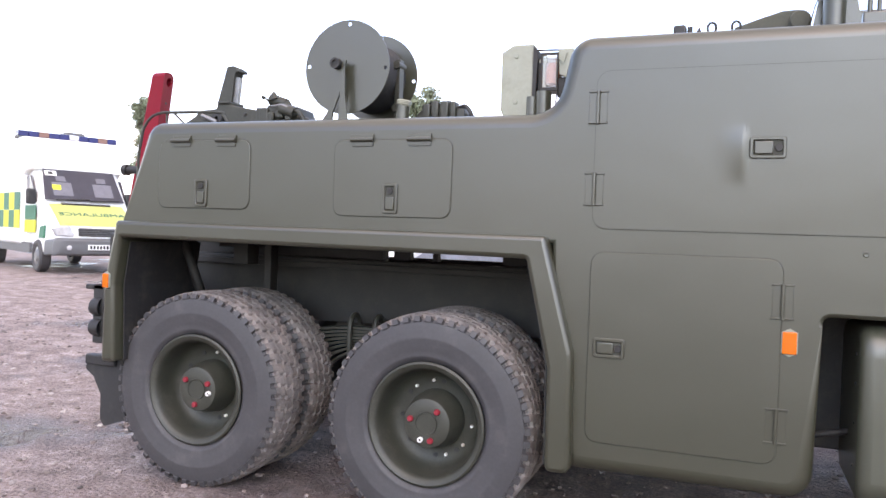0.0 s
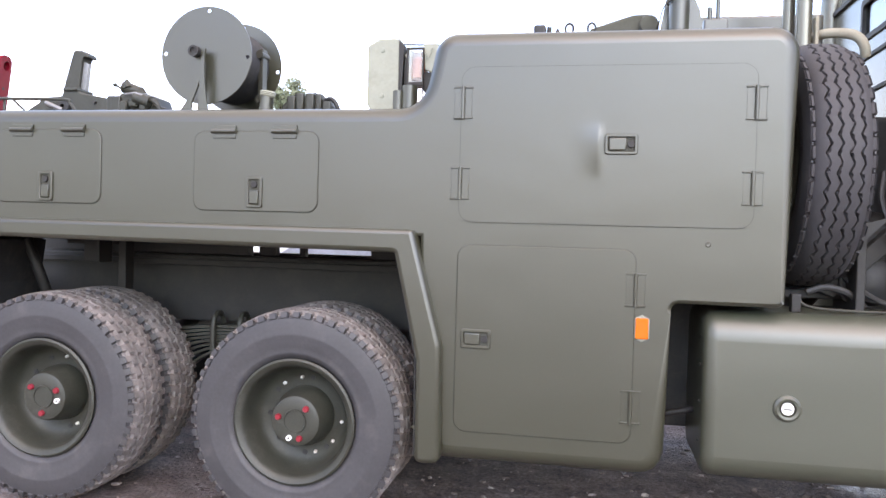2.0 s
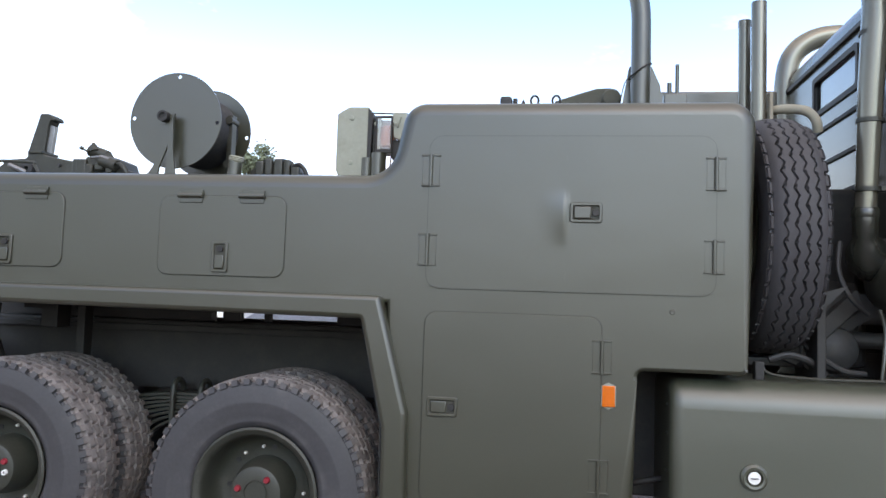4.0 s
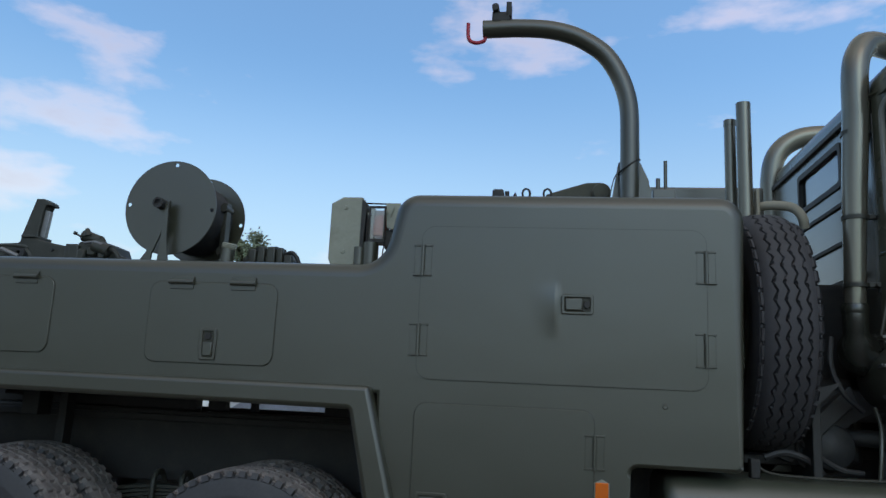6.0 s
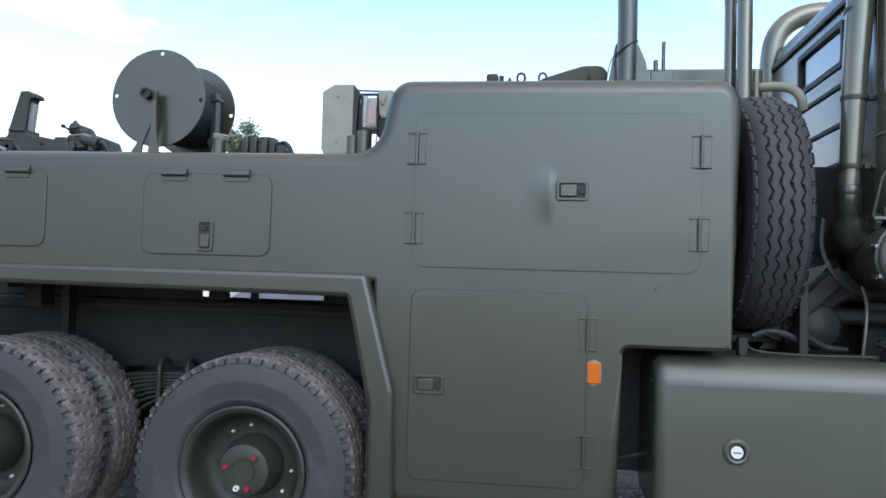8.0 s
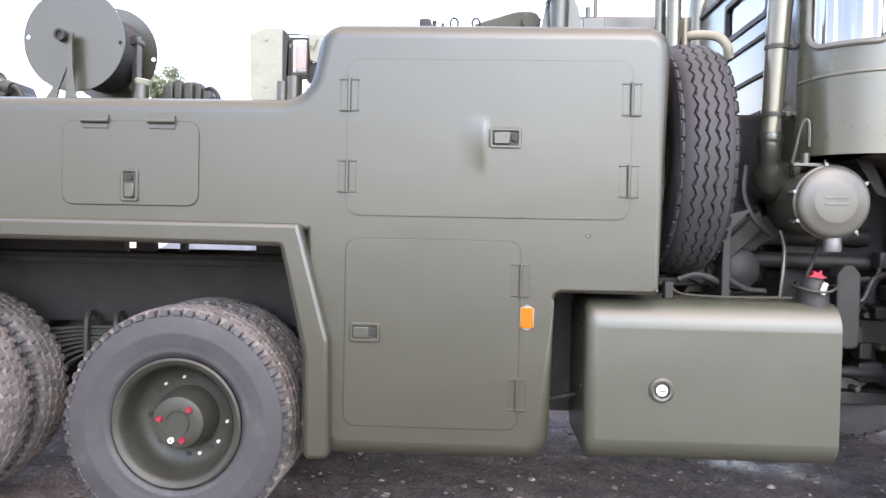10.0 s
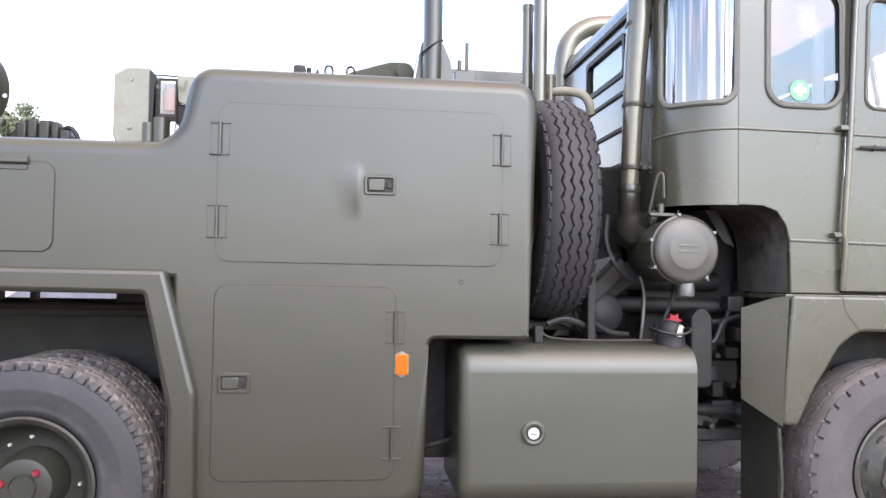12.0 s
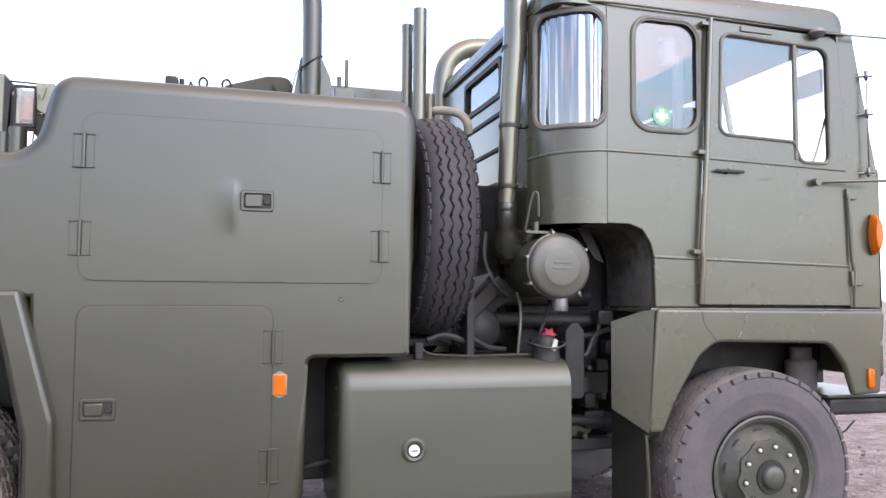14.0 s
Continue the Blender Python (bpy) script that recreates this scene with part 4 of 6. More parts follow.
# winch and hydraulic valves at the tail
winch = part("winch", plate(rounded([(-2.68, 1.9), (-2.38, 1.9), (-2.37, 2.09), (-2.45, 2.11), (-2.47, 2.16), (-2.55, 2.19), (-2.68, 2.178)], 0.015), 0.74, 0.95, bevel=0.012), OLIVE_WHEEL, truck, "dark winch gear and hydraulic levers")
part("gear_case", box(-2.725, -2.66, 0.72, 0.92, 1.9, 2.16, 0.01), OLIVE_WHEEL, winch)
part("turret", join(cyl((-2.672, 0.78, 2.222), (-2.56, 0.78, 2.19), 0.036, 16, 0.03), cyl((-2.56, 0.78, 2.19), (-2.53, 0.78, 2.175), 0.03, 16, 0.012)), OLIVE_WHEEL, winch)
part("turret_spike", cyl((-2.63, 0.76, 2.215), (-2.646, 0.76, 2.262), 0.03, 10, 0.009), OLIVE_WHEEL, winch)
part("turret_stub", join(cyl((-2.705, 0.74, 2.228), (-2.66, 0.74, 2.205), 0.006, 8), cyl((-2.712, 0.74, 2.231), (-2.698, 0.74, 2.225), 0.011, 8)), OLIVE_WHEEL, winch)
for x, z, w, h in ((-2.66, 2.06, 0.05, 0.07), (-2.6, 2.09, 0.06, 0.05), (-2.53, 2.07, 0.05, 0.08)):
    part("valve", box(x, x + w, 0.705, 0.745, z, z + h, 0.01, 1), OLIVE_WHEEL, winch)
part("lever", tube([(-2.62, 0.71, 2.165), (-2.55, 0.7, 2.17), (-2.5, 0.7, 2.155)], 0.009, 8), STEEL, winch)
part("cylinder", cyl((-2.56, 0.72, 2.15), (-2.46, 0.72, 2.12), 0.035, 16), OLIVE_WHEEL, winch)
part("winch_hose", tube(smooth_path([(-2.47, 0.72, 2.13), (-2.42, 0.7, 2.12), (-2.38, 0.7, 2.07), (-2.34, 0.7, 1.95)], 5), 0.014, 8), OLIVE_WHEEL, winch)
winch.location = (-0.03, 0, 0.016)
part("winch_housing", box(-2.832, -2.752, 0.8, 0.95, 1.9, 2.192, 0.008), OLIVE_WHEEL, truck)
ramp = rounded([(-3.52, 1.95), (-3.475, 2.146), (-3.39, 2.194), (-3.381, 2.224), (-3.24, 2.231), (-3.203, 2.268), (-3.139, 2.273), (-3.101, 2.249), (-2.916, 2.216), (-2.913, 1.95)], 0.01, 3)
cradle = part("arm_cradle", plate(ramp, 0.85, 0.99, bevel=0.008), OLIVE_WHEEL, truck, "dark steel cradle plate at the foot of the upright arm")
cradle.location = (0.055, 0, -0.03)
part("cradle_cap", box(-3.215, -3.12, 0.835, 1.0, 2.262, 2.279, 0.005), OLIVE_WHEEL, cradle)
part("pivot", lathe([(0.014, -0.02), (0.04, -0.02), (0.045, -0.012), (0.045, 0.012), (0.014, 0.012)], 20, "y", (-3.205, 0.838, 2.165), True), BLACK, cradle)
part("pivot_bar", cyl((-3.32, 0.82, 2.185), (-3.2, 0.82, 2.14), 0.014, 10), STEEL, cradle)
part("rivet", cyl((-3.0, 0.835, 2.19), (-3.0, 0.86, 2.19), 0.01, 10), BLACK, cradle)
# upright arms
arm = plate(rounded([(0.98, 1.3), (1.08, 1.3), (1.08, 2.543), (0.98, 2.543)], [0.01, 0.01, 0.048, 0.03], 6), -3.93, -3.815, [[(1.036 + 0.026 * math.cos(2 * math.pi * k / 16), 2.478 + 0.032 * math.sin(2 * math.pi * k / 16)) for k in range(16)]], 0.01, 2, axis="x")
for v in arm.verts:
    v.co.x += (0.2 if v.co.x < -3.87 else 0.13) * (v.co.z - 2.48)
red_arm = part("lifting_arm", arm, RED, truck, "red upright lifting arm with an eye at its tip")
red_arm.location = (0.085, 0, -0.045)
part("pin_hole", cyl((-3.85, 1.03, 2.33), (-3.833, 1.03, 2.33), 0.009, 10), BLACK, red_arm)
part("arm_bearer", box(-4.15, -3.3, 0.95, 1.1, 1.0, 1.35, 0.01), BLACK, truck)
arm = rounded([(-3.44, 1.5), (-3.24, 1.5), (-3.239, 2.303), (-3.224, 2.455), (-3.211, 2.489), (-3.176, 2.487), (-3.187, 2.511), (-3.231, 2.533), (-3.283, 2.532), (-3.353, 2.288)], [0.01, 0.01, 0.01, 0.01, 0.006, 0.006, 0.01, 0.012, 0.008, 0.02], 3)
dark_arm = part("lifting_arm", plate(arm, 1.0, 1.09, bevel=0.006), OLIVE_WHEEL, truck, "dark upright arm with a bright slide face")
dark_arm.location = (0.07, 0, -0.015)
part("slide_face", plate([(-3.234, 2.468), (-3.188, 2.452), (-3.207, 2.27), (-3.247, 2.3)], 1.02, 1.05, bevel=0.003), STEEL, dark_arm)
rail = part("hand_rail", tube(smooth_path([(-3.36, 0.3, 1.2), (-3.345, 0.3, 1.8), (-3.328, 0.3, 1.942), (-3.308, 0.3, 2.027), (-3.257, 0.3, 2.09), (-3.184, 0.3, 2.115), (-3.078, 0.3, 2.116), (-2.775, 0.3, 2.11), (-2.737, 0.3, 2.09), (-2.705, 0.3, 2.04), (-2.7, 0.3, 1.95)], 6), 0.0085, 8), OLIVE_WHEEL, truck, "thin bent grey rail round the tail")
rail.location = (0.035, 0, -0.03)
part("rail_post", cyl((-3.145, 0.305, 1.97), (-3.145, 0.305, 2.115), 0.006, 8), OLIVE_WHEEL, rail)
part("rail_brace", cyl((-3.09, 0.305, 2.112), (-2.98, 0.305, 2.02), 0.006, 8), OLIVE_WHEEL, rail)
part("buffer", join(cyl((-3.46, 0.35, 1.75), (-3.43, 0.35, 1.75), 0.034), cyl((-3.43, 0.35, 1.75), (-3.16, 0.35, 1.75), 0.024)), BLACK, truck)

# -- flood lamp and beacon ahead of the reel --
lamp = part("flood_lamp", plate(rounded([(-1.03, 2.02), (-0.9, 2.02), (-0.885, 2.05), (-0.885, 2.385), (-0.99, 2.385), (-1.05, 2.35), (-1.05, 2.06)], 0.008), 0.36, 0.43, bevel=0.008), CREAM, truck, "cream metal flood lamp housing with chamfered corners")
lamp.location.x = -0.016
part("lamp_hood", join(plate([(-0.887, 2.05), (-0.87, 2.1), (-0.862, 2.35), (-0.887, 2.375)], 0.355, 0.5), box(-0.862, -0.852, 0.37, 0.45, 2.12, 2.3, 0.003)), OLIVE_DARK, lamp)
part("lamp_back", join(box(-0.86, -0.83, 0.4, 0.5, 2.15, 2.34, 0.008), cyl((-0.85, 0.4, 2.3), (-0.85, 0.37, 2.3), 0.01)), CREAM, lamp)
part("lamp_rail", tube([(-0.88, 0.4, 2.362), (-0.74, 0.4, 2.358)], 0.004, 6), OLIVE_DARK, lamp)
part("lamp_foot", box(-1.03, -0.9, 0.37, 0.42, 1.95, 2.03, 0.004), OLIVE_DARK, lamp)
for z in (2.327, 2.099):
    part("lamp_bolt", lathe([(0.0, -0.006), (0.01, -0.005), (0.012, 0.0)], 12, "y", (-0.972, 0.36, z)), CREAM, lamp)
bc = part("beacon", lathe([(0.0, 0.0), (0.034, 0.0), (0.036, 0.02), (0.034, 0.1), (0.0, 0.11)], 20, "z", (-0.775, 0.4, 2.19)), material("dull_beacon_lens", (0.42, 0.1, 0.04), 0.4, vary=0.25, scale=30), truck, "orange beacon in a dark frame")
bc.location.x = -0.035
part("beacon_frame", plate(rect(-0.825, -0.74, 2.15, 2.335), 0.345, 0.36, [rect(-0.818, -0.747, 2.165, 2.325)]), OLIVE_DARK, bc)
part("beacon_back", box(-0.825, -0.74, 0.44, 0.46, 2.15, 2.335, 0.004), material("brown_housing", (0.2, 0.14, 0.12), 0.5), bc)
part("beacon_cover", box(-0.82, -0.745, 0.352, 0.356, 2.155, 2.33, 0), CLEAR, bc).visible_shadow = False
part("beacon_bracket", join(plate([(-0.745, 2.355), (-0.67, 2.355), (-0.67, 2.2), (-0.735, 2.23)], 0.36, 0.4, bevel=0.004), tube([(-0.735, 0.35, 2.31), (-0.715, 0.35, 2.28), (-0.7, 0.35, 2.33)], 0.005, 6)), CREAM, bc)
part("lamp_lead", tube(smooth_path([(-0.775, 0.36, 2.15), (-0.78, 0.36, 2.08), (-0.74, 0.36, 2.1), (-0.7, 0.36, 2.06)], 5), 0.004, 6), BLACK, truck)
part("beacon_foot", box(-0.78, -0.705, 0.38, 0.42, 2.12, 2.22, 0.006), OLIVE_DARK, truck)
part("post_tube", cyl((-0.872, 0.25, 1.6), (-0.872, 0.25, 2.1), 0.028), OLIVE, truck)
part("post_tube", cyl((-0.816, 0.25, 1.6), (-0.816, 0.25, 2.124), 0.038), OLIVE, truck)

# -- jib crane on the roof --
jib = smooth_path([(0.466, 0.7, 1.9), (0.466, 0.7, 2.45), (0.47, 0.7, 2.78), (0.455, 0.7, 3.05), (0.36, 0.7, 3.27), (0.22, 0.7, 3.39), (0.06, 0.7, 3.452), (-0.13, 0.7, 3.472), (-0.351, 0.7, 3.469)], 6)
crane = part("jib_crane", tube(jib, 0.051, 22), OLIVE, truck, "bent olive tube jib with a red hook")
part("jib_hook", tube(smooth_path([(-0.335, 0.7, 3.43), (-0.345, 0.7, 3.4), (-0.385, 0.7, 3.388), (-0.422, 0.7, 3.4), (-0.437, 0.7, 3.435), (-0.438, 0.7, 3.51)], 5), 0.011, 10), RED_PLASTIC, crane, "red steel hook")
part("jib_stop", join(box(-0.3, -0.2, 0.66, 0.74, 3.5, 3.56, 0.008), box(-0.22, -0.19, 0.66, 0.74, 3.53, 3.62, 0.005), cyl((-0.28, 0.64, 3.58), (-0.28, 0.76, 3.58), 0.02)), OLIVE_DARK, crane)
for y in (0.76, 0.8):
    part("jib_gusset", plate(rounded([(0.35, 2.3), (0.62, 2.3), (0.575, 2.6), (0.53, 2.7), (0.416, 2.705)], 0.02), y - 0.006, y + 0.006), OLIVE, crane)
part("jib_chain", tube([(0.466 + 0.057 * math.cos(a), 0.7 + 0.057 * math.sin(a), 2.655 + 0.04 * math.cos(a)) for a in [2 * math.pi * k / 20 for k in range(20)]], 0.0045, 6, closed=True), OLIVE_DARK, crane)
part("chain_tail", tube(smooth_path([(0.415, 0.67, 2.625), (0.385, 0.65, 2.58), (0.365, 0.65, 2.49), (0.36, 0.66, 2.41)], 4), 0.003, 6), OLIVE_DARK, crane)
part("jib_lever", join(cyl((0.67, 0.8, 2.4), (0.67, 0.8, 2.72), 0.01), cyl((0.63, 0.8, 2.5), (0.63, 0.8, 2.62), 0.012), box(0.6, 0.72, 0.78, 0.84, 2.3, 2.56, 0.008)), OLIVE, crane)
part("headboard", box(0.615, 1.3, 1.25, 1.31, 1.6, 2.7, 0.012), OLIVE, truck)
roll = part("canvas_roll", join(lathe([(0.0, 0.84), (0.044, 0.845), (0.052, 0.86), (0.052, 1.3), (0.0, 1.3)], 24, "y", (0.331, 0, 2.558)), plate(rounded([(0.02, 2.35), (0.37, 2.35), (0.35, 2.6), (0.33, 2.627), (0.25, 2.624), (0.15, 2.594), (0.023, 2.553)], 0.01), 0.9, 1.25, bevel=0.012)), CANVAS)
tagged(roll, "rolled grey-green canvas cover lying on the locker roof", "canvas cover")
for x in (-0.075, 0.035):
    part("lifting_eye", tube([(x + 0.02 * math.cos(a), 0.55, 2.462 + 0.026 * math.sin(a)) for a in [2 * math.pi * k / 12 for k in range(12)]], 0.006, 8, cyl((x, 0.55, 2.4), (x, 0.55, 2.437), 0.008, 8), closed=True), OLIVE_DARK, truck)
part("roof_deck", box(-0.58, 0.84, 0.4, 2.1, 2.2, 2.405, 0.02), OLIVE, truck)
part("roof_fitting", join(box(-0.25, -0.19, 0.5, 0.58, 2.39, 2.475, 0.012), cyl((-0.175, 0.55, 2.39), (-0.175, 0.55, 2.472), 0.012)), BLACK, truck)
part("roof_stud", lathe([(0.0, 0.03), (0.006, 0.02), (0.014, 0.0), (0.016, -0.06)], 10, "z", (-0.133, 0.55, 2.44)), OLIVE_DARK, truck)

# -- stacks, intake pipes, spare carrier --
part("exhaust_pipe", join(cyl((0.99, 0.7, 1.6), (0.99, 0.7, 2.91), 0.03), lathe([(0.031, 0.0), (0.032, 0.0), (0.032, 0.03), (0.031, 0.03)], 20, "z", (0.99, 0.7, 2.885))), PIPE_PAINT, truck)
part("exhaust_pipe", join(cyl((1.037, 0.6, 1.6), (1.037, 0.6, 2.973), 0.037)), PIPE_PAINT, truck)
part("spare_strap", tube(smooth_path([(1.08, 0.62, 2.41), (1.12, 0.57, 2.415), (1.18, 0.53, 2.408), (1.235, 0.49, 2.385), (1.27, 0.48, 2.34), (1.285, 0.5, 2.29)], 6), 0.023, 12), TAN, truck, "tan padded strap over the spare tyre")
part("strap_tag", box(1.078, 1.094, 0.55, 0.6, 2.36, 2.5, 0.004), TAN, truck)
part("spare_carrier", join(box(0.87, 1.25, 0.5, 0.7, 1.16, 1.2), box(1.22, 1.26, 0.3, 0.9, 1.1, 1.9), plate([(1.2, 1.2), (1.6, 1.45), (1.6, 1.52), (1.2, 1.5)], 0.5, 0.53)), OLIVE_DARK, truck)
part("carrier_wing", plate([(1.18, 1.5), (1.32, 1.54), (1.2, 1.42)], 0.2, 0.21), OLIVE_DARK, truck)
part("elbow_cuff", lathe([(0.046, 0.02), (0.057, 0.02), (0.059, 0.015), (0.059, -0.015), (0.057, -0.02), (0.046, -0.02)], 28, "z", (1.438, 0.34, 1.875), True), ELBOW_PAINT, truck)
pipe = part("air_intake", tube([(1.438, 0.34, 1.87), (1.447, 0.335, 2.1), (1.46, 0.33, 2.45)] + smooth_path([(1.48, 0.32, 2.8), (1.485, 0.32, 3.0), (1.515, 0.34, 3.12), (1.6, 0.4, 3.2), (1.85, 0.55, 3.21)], 6), [0.047, 0.049, 0.056] + [0.061] * 25, 24), PIPE_PAINT, truck, "tall olive air intake pipe beside the cab")
for z, x, r in ((1.985, 1.443, 0.049), (2.3, 1.455, 0.054), (2.71, 1.475, 0.0605)):
    part("pipe_clamp", join(lathe([(r - 0.004, -0.01), (r + 0.004, -0.01), (r + 0.004, 0.01), (r - 0.004, 0.01)], 28, "z", (x, 0.33, z), True), box(x + r - 0.004, x + r + 0.05, 0.29, 0.32, z - 0.012, z + 0.012, 0.004), cyl((x + r + 0.03, 0.275, z), (x + r + 0.03, 0.335, z), 0.009, 8)), OLIVE_WHEEL, pipe)
part("pipe_bracket", box(1.535, 1.575, 0.29, 0.33, 1.95, 2.8, 0.005), OLIVE, pipe)
part("intake_elbow", tube(smooth_path([(1.438, 0.34, 1.9), (1.438, 0.34, 1.83), (1.446, 0.36, 1.755), (1.48, 0.41, 1.69), (1.57, 0.46, 1.65)], 6), [0.055] * 12 + [0.062, 0.07, 0.078, 0.086, 0.094, 0.1] + [0.104] * 7, 20), ELBOW_PAINT, truck)
part("air_intake", tube(smooth_path([(1.53, 1.95, 2.0), (1.53, 1.95, 2.7), (1.535, 1.95, 2.95), (1.57, 1.95, 3.11), (1.66, 1.95, 3.21), (1.8, 1.95, 3.26), (2.05, 1.95, 3.265)], 6), 0.069, 20), PIPE_PAINT, truck, "second intake pipe curving over the cab roof")

# -- air cleaner --
ac = part("air_cleaner", lathe([(0.0, 0.55), (0.11, 0.55), (0.15, 0.5), (0.155, 0.3), (0.155, 0.19), (0.165, 0.188), (0.165, 0.16), (0.158, 0.158), (0.168, 0.15), (0.168, 0.13), (0.158, 0.125)], 48, "y", (1.638, 0, 1.571)), OLIVE_GLOSS, truck, "round olive air cleaner with embossed lid")
part("lid", lathe([(0.158, 0.128), (0.16, 0.11), (0.152, 0.095), (0.135, 0.086), (0.1, 0.083), (0.097, 0.0805), (0.09, 0.079), (0.03, 0.08), (0.0, 0.08)], 48, "y", (1.638, 0, 1.571)), LID_PAINT, ac, "dusty pale olive lid")
for z in (1.592, 1.563):
    part("embossed_line", box(1.59, 1.69, 0.077, 0.082, z - 0.009, z + 0.003, 0.002), LID_PAINT, ac)
part("dust_valve", lathe([(0.0, -0.02), (0.038, -0.02), (0.042, 0.0), (0.036, 0.06)], 24, "z", (1.655, 0.15, 1.37)), STEEL, ac)
for a in (-150, -50, 30, 100, 165):
    x, z = 1.638 + 0.17 * math.cos(radians(a)), 1.571 + 0.17 * math.sin(radians(a))
    part("clip", join(box(x - 0.008, x + 0.008, 0.12, 0.2, z - 0.008, z + 0.008, 0.002), tube([(x, 0.14, z), (x + 0.02 * math.cos(radians(a)), 0.13, z + 0.02 * math.sin(radians(a)))], 0.005, 6)), STEEL, ac)
part("cleaner_bracket", tube(smooth_path([(1.49, 0.2, 1.75), (1.52, 0.18, 1.92), (1.545, 0.17, 1.93), (1.55, 0.17, 1.82)], 4), 0.008, 8), OLIVE, ac)
part("cleaner_bracket", join(cyl((1.53, 0.16, 1.74), (1.53, 0.16, 1.79), 0.018), box(1.47, 1.6, 0.14, 0.2, 1.73, 1.745, 0.003)), OLIVE, ac)

# -- engine bay between tank and wing --
bay = [((1.25, 0.55, 1.42), (2.0, 0.55, 1.42), 0.05), ((1.3, 0.6, 1.3), (2.05, 0.45, 1.29), 0.04), ((1.6, 0.4, 1.18), (2.0, 0.4, 1.22), 0.02), ((1.2, 0.7, 1.5), (1.5, 0.7, 1.48), 0.1), ((1.72, 0.5, 1.05), (2.05, 0.5, 1.07), 0.035)]
for a, b, r in bay:
    part("engine_pipe", cyl(a, b, r), OLIVE_DARK, truck)
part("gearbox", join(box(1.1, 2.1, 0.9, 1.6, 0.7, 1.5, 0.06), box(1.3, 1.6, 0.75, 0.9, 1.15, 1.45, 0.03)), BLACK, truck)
part("battery_bracket", plate(rounded([(1.725, 0.9), (1.835, 0.9), (1.835, 1.245), (1.8, 1.288), (1.76, 1.288), (1.725, 1.245)], 0.03), 0.24, 0.34, bevel=0.01), OLIVE_DARK, truck)
part("steering_rail", box(1.66, 2.05, 0.35, 0.45, 0.62, 0.68, 0.008), OLIVE_DARK, truck)
part("steering_box", join(box(1.72, 2.05, 0.4, 0.5, 0.9, 1.02, 0.01), cyl((1.85, 0.32, 0.95), (1.85, 0.32, 1.12), 0.014), lathe([(0.0, 0.03), (0.05, 0.03), (0.06, 0.0), (0.06, -0.04), (0.0, -0.04)], 16, "z", (1.84, 0.34, 0.97))), OLIVE_DARK, truck)
part("steering_arm", box(1.68, 1.76, 0.36, 0.44, 0.74, 0.9, 0.01), OLIVE_DARK, truck)
part("steering_joint", join(box(1.9, 2.02, 0.38, 0.46, 0.72, 0.82, 0.02), cyl((1.66, 0.4, 0.78), (2.02, 0.4, 0.76), 0.03)), OLIVE_DARK, truck)
for x, z, w, h in ((1.88, 0.84, 0.06, 0.08), (1.95, 1.03, 0.07, 0.06), (1.9, 1.1, 0.05, 0.09), (2.0, 1.12, 0.06, 0.07), (1.96, 1.27, 0.09, 0.08)):
    part("bracket", box(x, x + w, 0.33, 0.42, z, z + h, 0.012), OLIVE_DARK, truck)
for x, z in ((1.83, 0.99), (1.9, 1.05), (1.87, 0.7), (1.98, 0.9)):
    part("bolt", lathe([(0.0, -0.02), (0.014, -0.018), (0.017, 0.0), (0.017, 0.05)], 8, "y", (x, 0.33, z)), OLIVE_WHEEL, truck)
hoses = [([(1.66, 0.3, 1.4), (1.63, 0.26, 1.33), (1.585, 0.24, 1.22), (1.59, 0.26, 1.14)], 0.009), ([(1.35, 0.4, 1.75), (1.33, 0.36, 1.62), (1.37, 0.34, 1.5), (1.46, 0.36, 1.42)], 0.013),
         ([(1.75, 0.3, 1.2), (1.85, 0.28, 1.12), (1.92, 0.3, 1.22), (2.03, 0.35, 1.25)], 0.014), ([(1.02, 0.32, 1.2), (1.1, 0.32, 1.225), (1.2, 0.34, 1.2), (1.28, 0.38, 1.14)], 0.016),
         ([(1.2, 0.44, 1.28), (1.26, 0.4, 1.22), (1.36, 0.38, 1.16), (1.45, 0.36, 1.15)], 0.013), ([(1.98, 0.36, 1.3), (1.94, 0.33, 1.2), (1.88, 0.33, 1.1), (1.84, 0.35, 1.0)], 0.012)]
for h, r in hoses:
    part("hose", tube(smooth_path(h, 8), r, 8), BLACK, truck)
part("vent_hose", tube(smooth_path([(1.5, 0.34, 1.44), (1.505, 0.3, 1.36), (1.49, 0.27, 1.25), (1.475, 0.26, 1.12)], 8), 0.009, 10), OLIVE_GLOSS, truck, "grey hose running down behind the tank")
drum = part("brake_chamber", lathe([(0.0, -0.05), (0.05, -0.045), (0.1, -0.02), (0.115, 0.02), (0.12, 0.1), (0.11, 0.2), (0.0, 0.21)], 28, "y", (1.36, 0.5, 1.25)), BLACK, truck, "black round brake chamber")
part("chamber_loop", tube([(1.22 + 0.03 * math.cos(a), 0.42, 1.25 + 0.085 * math.sin(a)) for a in [2 * math.pi * k / 24 for k in range(24)]], 0.008, 8, closed=True), BLACK, drum)
part("carrier_plate", plate([(1.13, 1.12), (1.36, 1.12), (1.5, 1.42), (1.38, 1.44)], 0.62, 0.64), OLIVE, truck, "sloping olive plate under the spare wheel")
part("carrier_beam", plate(rounded([(1.1, 1.2), (1.17, 1.17), (1.47, 1.46), (1.44, 1.54)], 0.01), 0.44, 0.5, bevel=0.006), OLIVE_DARK, truck)

